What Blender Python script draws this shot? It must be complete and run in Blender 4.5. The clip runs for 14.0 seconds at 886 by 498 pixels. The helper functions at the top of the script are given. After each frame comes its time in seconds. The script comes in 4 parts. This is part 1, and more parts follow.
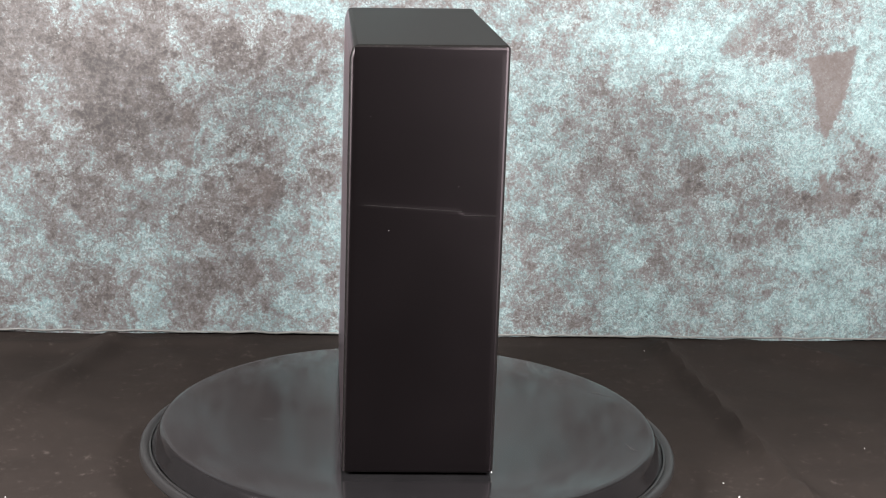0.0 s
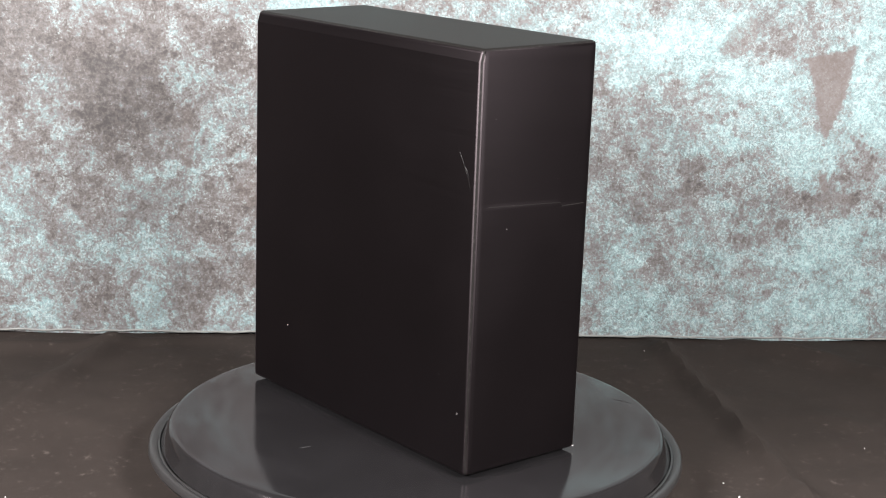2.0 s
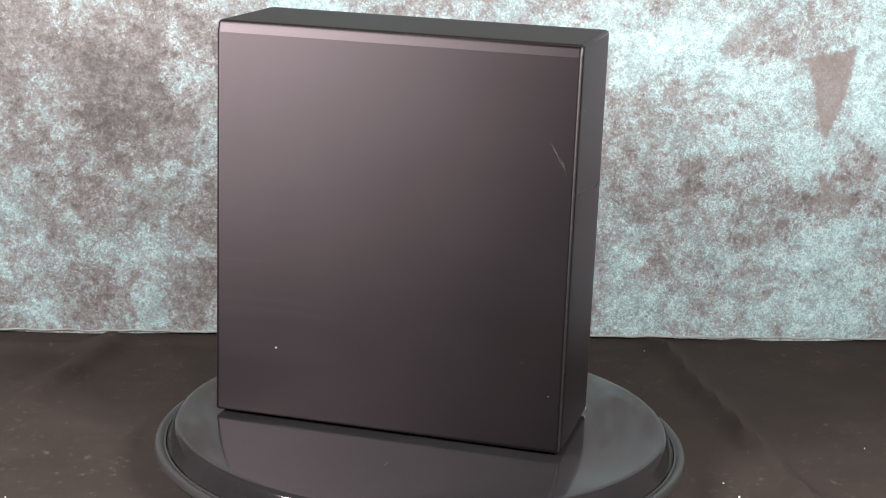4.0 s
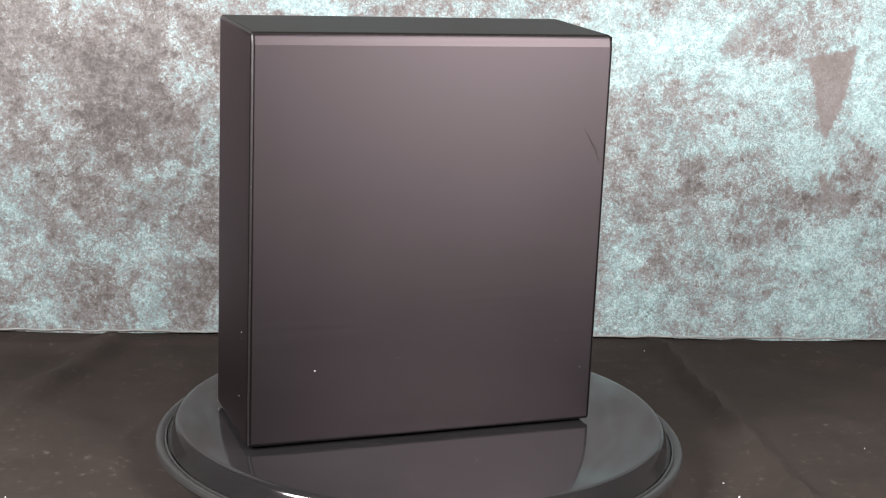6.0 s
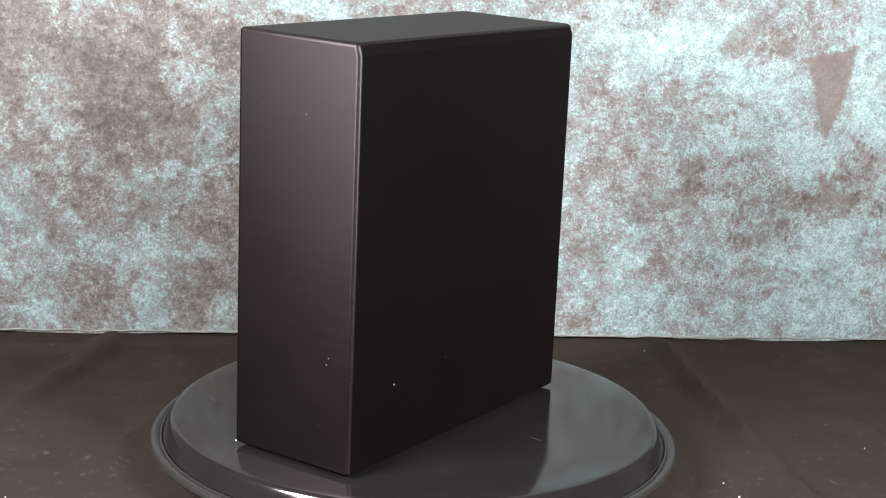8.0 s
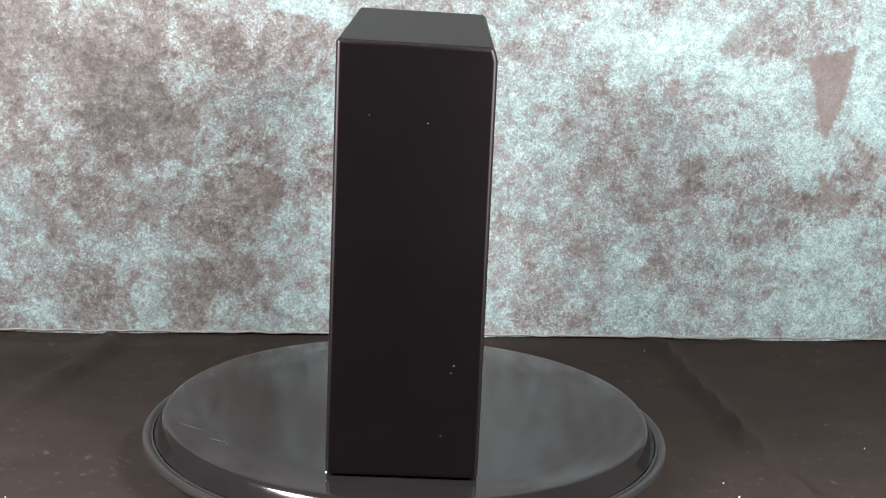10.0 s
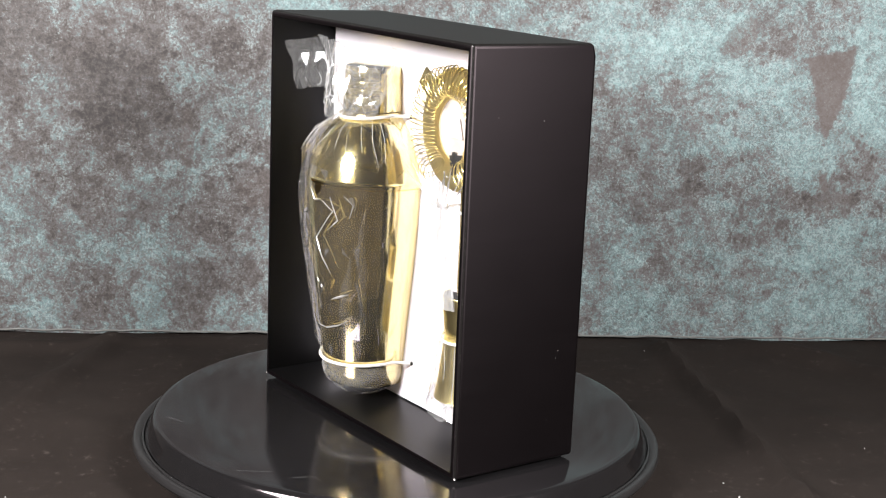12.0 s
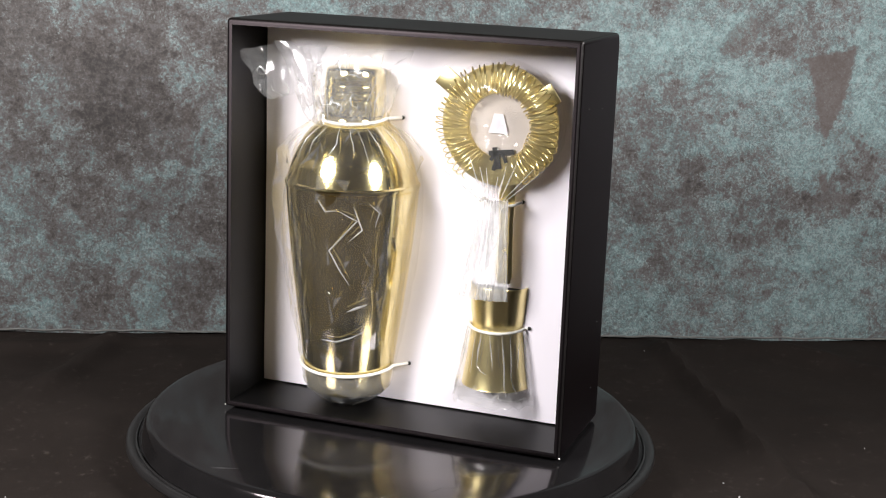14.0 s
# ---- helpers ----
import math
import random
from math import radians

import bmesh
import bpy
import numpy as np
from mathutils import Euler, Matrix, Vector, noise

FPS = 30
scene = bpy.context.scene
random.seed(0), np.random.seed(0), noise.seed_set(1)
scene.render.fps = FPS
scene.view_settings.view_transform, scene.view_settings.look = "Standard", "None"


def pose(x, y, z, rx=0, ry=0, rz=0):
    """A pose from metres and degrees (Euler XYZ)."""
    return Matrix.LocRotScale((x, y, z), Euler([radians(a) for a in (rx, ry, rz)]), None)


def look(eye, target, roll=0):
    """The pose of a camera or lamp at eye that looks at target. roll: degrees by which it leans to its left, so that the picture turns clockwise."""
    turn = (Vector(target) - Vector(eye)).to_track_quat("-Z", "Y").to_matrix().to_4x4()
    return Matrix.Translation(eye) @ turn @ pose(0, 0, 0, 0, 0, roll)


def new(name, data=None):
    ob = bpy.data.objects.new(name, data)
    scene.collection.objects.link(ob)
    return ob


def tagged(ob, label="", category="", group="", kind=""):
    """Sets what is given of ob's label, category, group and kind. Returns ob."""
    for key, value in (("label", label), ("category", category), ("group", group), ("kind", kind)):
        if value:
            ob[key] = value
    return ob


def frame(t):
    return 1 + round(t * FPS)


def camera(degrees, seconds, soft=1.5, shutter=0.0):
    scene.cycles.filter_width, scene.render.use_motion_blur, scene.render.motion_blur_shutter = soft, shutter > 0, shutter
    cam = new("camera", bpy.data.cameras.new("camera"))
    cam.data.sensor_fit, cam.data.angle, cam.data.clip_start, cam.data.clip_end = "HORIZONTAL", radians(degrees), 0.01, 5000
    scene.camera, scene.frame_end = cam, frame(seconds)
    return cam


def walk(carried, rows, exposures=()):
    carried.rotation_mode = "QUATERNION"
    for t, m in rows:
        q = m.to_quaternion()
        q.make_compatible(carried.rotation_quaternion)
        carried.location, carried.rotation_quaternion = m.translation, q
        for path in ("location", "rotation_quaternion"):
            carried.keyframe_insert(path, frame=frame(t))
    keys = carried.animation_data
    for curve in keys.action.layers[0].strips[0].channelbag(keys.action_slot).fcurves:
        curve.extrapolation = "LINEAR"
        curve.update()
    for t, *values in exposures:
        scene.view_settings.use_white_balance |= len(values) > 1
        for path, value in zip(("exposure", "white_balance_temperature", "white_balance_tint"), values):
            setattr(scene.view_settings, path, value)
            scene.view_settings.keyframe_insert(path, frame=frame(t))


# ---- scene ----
# ---- camera and its stand ----
EYE = Vector((0.0, -0.9905, 0.3513))
AHEAD = Vector((0.01976, 0.97210, -0.23375))
cam = camera(32.1, 14.0, soft=1.2)
walk(cam, [(0.0, look(EYE, EYE + AHEAD, 2.218)), (14.0, look(EYE, EYE + AHEAD, 2.218))],
     exposures=[(0.0, -0.14, 6500, 10), (1.0, -0.16, 6500, 10), (2.0, 0.12, 6500, 10), (3.0, 0.06, 6500, 10), (8.2, 0.0, 6500, 10), (10.3, -0.02, 6500, 10), (11.0, -0.10, 6500, 10), (11.5, -0.45, 6500, 10), (12.5, -0.80, 6500, 10), (14.0, -1.4, 6500, 10)])

# ---- light: two soft lamps before the table, a dim unseen room round it for fill ----
world = bpy.data.worlds.new("world")
scene.world = world
world.use_nodes = True
world.node_tree.nodes["Background"].inputs[0].default_value = (0.5, 0.55, 0.6, 1)
world.node_tree.nodes["Background"].inputs[1].default_value = 0.012


def softbox(name, eye, target, size, watts, colour):
    lamp = bpy.data.lights.new(name, "AREA")
    lamp.shape, lamp.size, lamp.size_y, lamp.energy, lamp.color = "ELLIPSE", size[0], size[1], watts, colour
    ob = new(name, lamp)
    ob.matrix_world = look(eye, target)
    return ob


softbox("lamp_left", (-0.61, -0.53, 0.52), (0, 0, 0.12), (0.36, 0.27), 35, (1.0, 0.975, 0.965))
softbox("lamp_right", (0.54, -0.60, 0.52), (0, 0, 0.12), (0.36, 0.27), 30, (1.0, 0.975, 0.965))

# ---- sizes ----
SPIN, START = 17.5554, 4.9229      # degrees a second, time at which the box stands square
H, W, D, T = 0.26, 0.2352, 0.0919, 0.0042
BOX = Vector((-0.003, 0.0004, 0.0))
TABLE = -0.035
PLATE_TOP = -0.0020
WALL_A, WALL_B = Vector((-0.346, 0.262)), Vector((0.425, 0.320))
CARD_Y = -0.004                    # face of the white card, in the box's own space


# ---- node helpers ----
class Mat:
    """A material with short calls for its nodes."""

    def __init__(self, name):
        self.m = bpy.data.materials.new(name)
        self.m.use_nodes = True
        self.t = self.m.node_tree
        self.b = self.t.nodes["Principled BSDF"]
        self.out = self.t.nodes["Material Output"]

    def node(self, kind, **sets):
        n = self.t.nodes.new(kind)
        for k, v in sets.items():
            n.inputs[k.replace("_", " ")].default_value = v
        return n

    def link(self, a, b):
        self.t.links.new(a, b)

    def noise(self, scale, detail=4, rough=0.55, stretch=None, warp=0.0):
        n = self.node("ShaderNodeTexNoise", Scale=scale, Detail=detail, Roughness=rough, Distortion=warp)
        co = self.t.nodes.new("ShaderNodeTexCoord").outputs["Object"]
        if stretch:
            mp = self.t.nodes.new("ShaderNodeMapping")
            mp.inputs["Scale"].default_value = stretch
            self.link(co, mp.inputs[0])
            co = mp.outputs[0]
        self.link(co, n.inputs["Vector"])
        return n.outputs["Fac"]

    def ramp(self, src, stops):
        r = self.t.nodes.new("ShaderNodeValToRGB")
        e = r.color_ramp.elements
        while len(e) < len(stops):
            e.new(0.5)
        for k, (p, c) in zip(e, stops):
            k.position = p
            k.color = (*c, 1) if len(c) == 3 else c
        self.link(src, r.inputs[0])
        return r.outputs[0]

    def math(self, op, a, b=0.0, c=0.0, clamp=False):
        n = self.t.nodes.new("ShaderNodeMath")
        n.operation, n.use_clamp = op, clamp
        for i, v in enumerate((a, b, c)):
            if isinstance(v, (int, float)):
                n.inputs[i].default_value = v
            else:
                self.link(v, n.inputs[i])
        return n.outputs[0]

    def span(self, src, lo, hi):
        n = self.t.nodes.new("ShaderNodeMapRange")
        n.inputs["To Min"].default_value, n.inputs["To Max"].default_value = lo, hi
        self.link(src, n.inputs[0])
        return n.outputs[0]

    def mix(self, fac, a, b):
        n = self.t.nodes.new("ShaderNodeMix")
        n.data_type = "RGBA"
        for i, v in ((0, fac), (6, a), (7, b)):
            if isinstance(v, (int, float)):
                n.inputs[i].default_value = v
            elif isinstance(v, tuple):
                n.inputs[i].default_value = (*v, 1)
            else:
                self.link(v, n.inputs[i])
        return n.outputs[2]

    def bump(self, src, strength, depth):
        n = self.node("ShaderNodeBump", Strength=strength, Distance=depth)
        self.link(src, n.inputs["Height"])
        self.link(n.outputs[0], self.b.inputs["Normal"])

    def set(self, **v):
        for k, x in v.items():
            i = self.b.inputs[k.replace("_", " ")]
            if hasattr(x, "links") or hasattr(x, "is_linked"):
                self.link(x, i)
            else:
                i.default_value = (*x, 1) if isinstance(x, tuple) and len(x) == 3 else x
        return self


# ---- materials ----
def make_card_black(name, worn=False, brushed=True):
    m = Mat(name)
    streak = m.noise(1.0, 6, 0.7, (7, 7, 900))
    cloud = m.noise(16, 3, 0.5)
    base = m.mix(cloud, (0.0014, 0.0012, 0.0013), (0.0026, 0.0021, 0.0023))
    if worn:
        chips = m.ramp(m.noise(420, 3, 0.7), [(0.56, (0, 0, 0)), (0.74, (1, 1, 1))])
        base = m.mix(m.math("ADD", m.math("MULTIPLY", chips, 0.5), 0.12), base, (0.050, 0.044, 0.042))
    m.set(Base_Color=base, Roughness=m.ramp(m.math("ADD", m.math("MULTIPLY", streak, 0.7), m.math("MULTIPLY", cloud, 0.3)), [(0.30, (0.37, 0.37, 0.37)), (0.70, (0.45, 0.45, 0.45))]))
    m.b.inputs["Specular IOR Level"].default_value = 0.68
    if worn:
        m.b.inputs["Specular IOR Level"].default_value = 0.18
    if brushed:
        # laminate printed with fine level brush lines: its gloss spreads up and down
        m.b.inputs["Specular IOR Level"].default_value = 0.0
        m.b.inputs["Roughness"].default_value = 0.9
        for old in list(m.b.inputs["Roughness"].links):
            m.t.links.remove(old)
        grain = m.t.nodes.new("ShaderNodeVectorMath")
        grain.operation = "CROSS_PRODUCT"
        m.link(m.t.nodes.new("ShaderNodeNewGeometry").outputs["True Normal"], grain.inputs[0])
        grain.inputs[1].default_value = (0, 0, 1)
        shine = m.t.nodes.new("ShaderNodeBsdfAnisotropic")
        shine.distribution = "BECKMANN"
        shine.inputs["Color"].default_value = (1.0, 0.83, 0.89, 1)
        shine.inputs["Anisotropy"].default_value = 0.20
        m.link(m.ramp(m.math("ADD", m.math("MULTIPLY", streak, 0.7), m.math("MULTIPLY", cloud, 0.3)), [(0.30, (0.472, 0.472, 0.472)), (0.70, (0.506, 0.506, 0.506))]), shine.inputs["Roughness"])
        m.link(grain.outputs[0], shine.inputs["Tangent"])
        fres = m.node("ShaderNodeFresnel", IOR=1.50)
        both = m.t.nodes.new("ShaderNodeMixShader")
        m.link(m.math("MULTIPLY", fres.outputs[0], 0.67), both.inputs[0])
        m.link(m.b.outputs[0], both.inputs[1])
        m.link(shine.outputs[0], both.inputs[2])
        m.link(both.outputs[0], m.out.inputs[0])
        lines = m.node("ShaderNodeBump", Strength=0.045, Distance=0.0004)
        m.link(streak, lines.inputs["Height"])
        m.link(lines.outputs[0], shine.inputs["Normal"])
        return m.m
    m.bump(streak, 0.09, 0.0004)
    return m.m


def make_plain(name, colour, colour2, scale, rough=0.6, metal=0.0, bump=0.0, detail=4):
    m = Mat(name)
    n = m.noise(scale, detail, 0.6)
    m.set(Base_Color=m.mix(n, colour, colour2), Roughness=rough, Metallic=metal)
    if bump:
        m.bump(n, bump, 0.001)
    return m.m


def make_gold(name, lo=0.10, hi=0.13):
    m = Mat(name)
    n = m.noise(30, 4, 0.6)
    m.set(Base_Color=m.mix(n, (0.90, 0.76, 0.37), (0.93, 0.81, 0.43)), Metallic=1.0, Roughness=(lo + hi) / 2)
    return m.m


def make_plate(name):
    m = Mat(name)
    cloud = m.noise(22, 6, 0.62, warp=0.4)
    dust = m.ramp(m.noise(700, 2, 0.6), [(0.68, (0, 0, 0)), (0.76, (1, 1, 1))])
    base = m.mix(cloud, (0.0050, 0.0047, 0.0050), (0.0110, 0.0104, 0.0110))
    base = m.mix(m.math("MULTIPLY", dust, 0.2), base, (0.10, 0.10, 0.10))
    m.set(Base_Color=base, Roughness=m.ramp(cloud, [(0.35, (0.08, 0.08, 0.08)), (0.65, (0.16, 0.16, 0.16))]))
    m.b.inputs["Specular IOR Level"].default_value = 0.50
    m.b.inputs["Specular Tint"].default_value = (1.0, 0.87, 0.90, 1)
    m.bump(m.noise(14, 2, 0.5), 0.02, 0.002)
    return m.m


def make_cloth(name):
    m = Mat(name)
    weave = m.noise(1500, 2, 0.5)
    big = m.noise(7, 4, 0.6)
    base = m.mix(big, (0.0050, 0.0041, 0.0038), (0.0260, 0.0205, 0.0180))
    base = m.mix(m.math("MULTIPLY", m.noise(60, 7, 0.72), 0.8), base, (0.0200, 0.0160, 0.0142))
    lint = m.ramp(m.noise(130, 7, 0.8), [(0.58, (0, 0, 0)), (0.76, (1, 1, 1))])
    base = m.mix(m.math("MULTIPLY", lint, 0.85), base, (0.085, 0.070, 0.062))
    m.set(Base_Color=base, Roughness=0.85)
    m.b.inputs["Specular IOR Level"].default_value = 0.12
    m.b.inputs["Specular Tint"].default_value = (1.0, 0.87, 0.82, 1)
    m.bump(m.math("ADD", m.math("MULTIPLY", weave, 0.4), m.noise(40, 3, 0.6)), 0.35, 0.001)
    return m.m


def make_backdrop(name):
    m = Mat(name)
    at = m.t.nodes.new("ShaderNodeAttribute")
    # paint patches, plus a painted slope that evens out the lamps
    at.attribute_name = "patina_and_light"
    pat = at.outputs["Fac"]
    at = m.t.nodes.new("ShaderNodeAttribute")
    at.attribute_name = "bare"
    coat = m.math("SUBTRACT", 1.0, m.math("MULTIPLY", at.outputs["Fac"], 0.7))
    broad = m.noise(15, 8, 0.62, warp=0.5)
    mid = m.noise(62, 6, 0.66, warp=0.5)
    grit = m.noise(190, 4, 0.62, warp=0.6)
    fleck = m.noise(520, 2, 0.6, warp=0.4)
    # trowelled patches with straight, ragged edges
    co = m.t.nodes.new("ShaderNodeTexCoord").outputs["Object"]
    fray = m.node("ShaderNodeTexNoise", Scale=120.0, Detail=6.0, Roughness=0.75)
    m.link(co, fray.inputs["Vector"])
    shift = m.t.nodes.new("ShaderNodeVectorMath")
    shift.operation = "MULTIPLY_ADD"
    m.link(fray.outputs["Color"], shift.inputs[0])
    shift.inputs[1].default_value = (0.022, 0.022, 0.022)
    m.link(co, shift.inputs[2])
    cells = m.node("ShaderNodeTexVoronoi", Scale=24.0)
    m.link(shift.outputs[0], cells.inputs["Vector"])
    split = m.t.nodes.new("ShaderNodeSeparateColor")
    m.link(cells.outputs["Color"], split.inputs[0])
    b = m.math("ADD", 0.485, m.math("MULTIPLY", pat, 0.150))
    for src, k in ((broad, 0.26), (mid, 0.66), (split.outputs[0], 0.12)):
        b = m.math("ADD", b, m.math("MULTIPLY", m.math("SUBTRACT", src, 0.5), m.math("MULTIPLY", coat, k)))
    for src, k in ((grit, 0.74), (fleck, 0.46)):
        b = m.math("ADD", b, m.math("MULTIPLY", m.math("SUBTRACT", src, 0.5), m.math("MULTIPLY_ADD", coat, k * 0.55, k * 0.45)))
    col = m.ramp(b, [(0.12, (0.026, 0.022, 0.021)), (0.30, (0.066, 0.056, 0.053)), (0.43, (0.102, 0.098, 0.099)),
                     (0.55, (0.118, 0.154, 0.158)), (0.72, (0.162, 0.246, 0.250)), (0.95, (0.290, 0.405, 0.407))])
    col = m.mix(m.math("MULTIPLY", m.math("SUBTRACT", 1.0, coat), 0.55), col, (0.098, 0.074, 0.066))
    # scratched squiggles of the top coat, light and dark, thicker in some places
    def squiggle(size, wide, where, lo, hi):
        n = m.noise(size, 2, 0.55, warp=0.8)
        line = m.ramp(m.math("ABSOLUTE", m.math("SUBTRACT", n, 0.5)), [(0.0, (1, 1, 1)), (wide, (0, 0, 0))])
        return m.math("MULTIPLY", m.math("MULTIPLY", line, m.ramp(where, [(lo, (0, 0, 0)), (hi, (1, 1, 1))])), coat)
    pale = squiggle(230, 0.080, m.math("ADD", m.math("MULTIPLY", mid, 0.6), m.math("ADD", m.math("MULTIPLY", fleck, 0.4), m.math("MULTIPLY", pat, 0.07))), 0.46, 0.60)
    dark = squiggle(200, 0.075, m.math("ADD", m.math("MULTIPLY", grit, 0.5), m.math("MULTIPLY", broad, 0.5)), 0.46, 0.60)
    col = m.mix(m.math("MULTIPLY", dark, 0.80), col, (0.042, 0.040, 0.041))
    col = m.mix(m.math("MULTIPLY", pale, 0.65), col, (0.285, 0.350, 0.350))
    m.set(Base_Color=col, Roughness=0.62)
    m.bump(m.math("ADD", b, m.math("MULTIPLY", pale, 0.3)), 0.45, 0.0010)
    return m.m


def make_film(name, gloss=0.05, haze=0.012, rough=0.07):
    """Clear thin film: mostly see-through, with sharp glints."""
    m = Mat(name)
    m.t.nodes.remove(m.b)
    clear = m.t.nodes.new("ShaderNodeBsdfTransparent")
    clear.inputs[0].default_value = (0.97, 0.97, 0.97, 1)
    shine = m.t.nodes.new("ShaderNodeBsdfGlossy")
    shine.inputs["Roughness"].default_value = rough
    milk = m.t.nodes.new("ShaderNodeBsdfDiffuse")
    milk.inputs[0].default_value = (0.9, 0.9, 0.9, 1)
    fres = m.node("ShaderNodeFresnel", IOR=1.45)
    a = m.t.nodes.new("ShaderNodeMixShader")
    m.link(m.math("ADD", m.math("MULTIPLY", fres.outputs[0], 0.32), gloss - 0.03, clamp=True), a.inputs[0])
    m.link(clear.outputs[0], a.inputs[1])
    m.link(shine.outputs[0], a.inputs[2])
    b = m.t.nodes.new("ShaderNodeMixShader")
    m.link(m.span(m.noise(60, 3, 0.6), haze * 0.4, haze * 1.8), b.inputs[0])
    m.link(a.outputs[0], b.inputs[1])
    m.link(milk.outputs[0], b.inputs[2])
    m.link(b.outputs[0], m.out.inputs[0])
    return m.m


M_BOX = make_card_black("black_laminated_card")
M_BOX_WORN = make_card_black("black_card_edge", True, False)
M_BOX_TOP = make_plain("black_card_ends", (0.0022, 0.0019, 0.0018), (0.0042, 0.0036, 0.0034), 60, 0.5)
M_BOX_TOP.node_tree.nodes["Principled BSDF"].inputs["Specular Tint"].default_value = (1.0, 0.84, 0.78, 1)
M_BOX_TOP.node_tree.nodes["Principled BSDF"].inputs["Specular IOR Level"].default_value = 0.22
M_INSIDE = make_plain("black_inner_card", (0.0018, 0.0018, 0.0018), (0.0034, 0.0032, 0.0032), 40, 0.40)
M_INSIDE.node_tree.nodes["Principled BSDF"].inputs["Specular IOR Level"].default_value = 0.20
M_WHITE = make_plain("white_card", (0.89, 0.84, 0.91), (0.93, 0.88, 0.95), 30, 0.55, bump=0.15)
M_GOLD = make_gold("champagne_gold_steel")
M_GOLD_SATIN = make_gold("satin_gold_steel", 0.26, 0.32)
# shaded copy of the gold: the cup's inner shade is in the colour
M_GOLD_DARK = make_plain("shaded_gold_inside", (0.10, 0.075, 0.035), (0.16, 0.12, 0.06), 80, 0.35, 1.0)
# beige stands for white card behind film, its reflections mixed into the colour
M_COIL_REFLECTION = make_plain("painted_film_reflection", (0.50, 0.43, 0.38), (0.66, 0.60, 0.56), 90, 0.35)
M_PLATE = make_plate("smoky_black_plastic")
M_SCRATCH = make_plain("scratched_plastic", (0.030, 0.029, 0.030), (0.050, 0.048, 0.049), 400, 0.6)
M_RIM = make_plain("rolled_lip_plastic", (0.0110, 0.0104, 0.0106), (0.0190, 0.0180, 0.0184), 45, 0.30)
M_BASE = make_plain("black_base_plastic", (0.010, 0.010, 0.011), (0.018, 0.018, 0.019), 60, 0.5)
M_CLOTH = make_cloth("black_cloth")
M_WALL = make_backdrop("weathered_teal_paint")
M_EDGE = make_plain("board_edge", (0.05, 0.042, 0.040), (0.20, 0.21, 0.20), 110, 0.7, bump=0.4)
M_FILM = make_film("clear_film", 0.054, 0.019, 0.05)
M_FILM_LOOSE = make_film("milky_loose_film", 0.10, 0.10, 0.12)
M_FILM_CORNER = make_film("thin_loose_film", 0.10, 0.055, 0.09)
M_FILM_NECK = make_film("gathered_film", 0.12, 0.30)
M_PLEAT = make_film("film_pleat", 0.07, 0.025, 0.06)
M_CREASE = make_film("white_film_crease", 0.20, 0.30)
M_FACET = make_film("film_fold", 0.30, 0.06, 0.06)
M_BAND = make_plain("white_elastic", (0.78, 0.76, 0.72), (0.86, 0.84, 0.80), 300, 0.5)
# near-black for holes and marks, and for the jigger's shade disc
M_DOT = make_plain("dark_mark_and_shade", (0.004, 0.0035, 0.003), (0.010, 0.008, 0.006), 500, 0.6)
M_LINT = make_plain("pale_lint", (0.30, 0.29, 0.28), (0.46, 0.45, 0.43), 900, 0.9)
M_DUST = make_plain("grey_dust", (0.10, 0.095, 0.095), (0.18, 0.17, 0.165), 900, 0.9)
# unseen room: lighter and darker copies of one paint set the bounce light
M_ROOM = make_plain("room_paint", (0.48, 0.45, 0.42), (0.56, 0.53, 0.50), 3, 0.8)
M_ROOM_LOW_BOUNCE = make_plain("low_bounce_room_paint", (0.36, 0.34, 0.32), (0.42, 0.40, 0.38), 3, 0.8)
M_FLOOR = make_plain("table_wood", (0.15, 0.075, 0.032), (0.27, 0.135, 0.058), 8, 0.45)


# ---- mesh helpers ----
def part(name, bm, material, parent=None, label="", smooth=True):
    me = bpy.data.meshes.new(name)
    bmesh.ops.recalc_face_normals(bm, faces=bm.faces[:])
    bm.to_mesh(me)
    bm.free()
    for mt in (material if isinstance(material, (list, tuple)) else [material]):
        me.materials.append(mt)
    if smooth:
        me.polygons.foreach_set("use_smooth", [True] * len(me.polygons))
        me.set_sharp_from_angle(angle=radians(38))
    ob = new(name, me)
    if parent:
        ob.parent = parent
    if label:
        ob["label"] = label
    return ob


def slab(bm, lo, hi, bevel=0.0, segs=2):
    made = bmesh.ops.create_cube(bm, size=1.0)["verts"]
    for v in made:
        v.co = Vector([lo[i] + (v.co[i] + 0.5) * (hi[i] - lo[i]) for i in range(3)])
    if bevel:
        edges = list({e for v in made for e in v.link_edges})
        bmesh.ops.bevel(bm, geom=edges, offset=bevel, segments=segs, affect="EDGES", profile=0.5)
    return bm


def lathe(bm, prof, segs=96, centre=(0, 0), caps=True, wob=None):
    rings = []
    for r, z in prof:
        ring = []
        for i in range(segs):
            a = 2 * math.pi * i / segs
            rr = r if wob is None else wob(r, a, z)
            ring.append(bm.verts.new((centre[0] + rr * math.cos(a), centre[1] + rr * math.sin(a), z)))
        rings.append(ring)
    for a, b in zip(rings, rings[1:]):
        for i in range(segs):
            j = (i + 1) % segs
            bm.faces.new((a[i], a[j], b[j], b[i]))
    if caps:
        bm.faces.new(rings[0])
        bm.faces.new(rings[-1])
    return bm


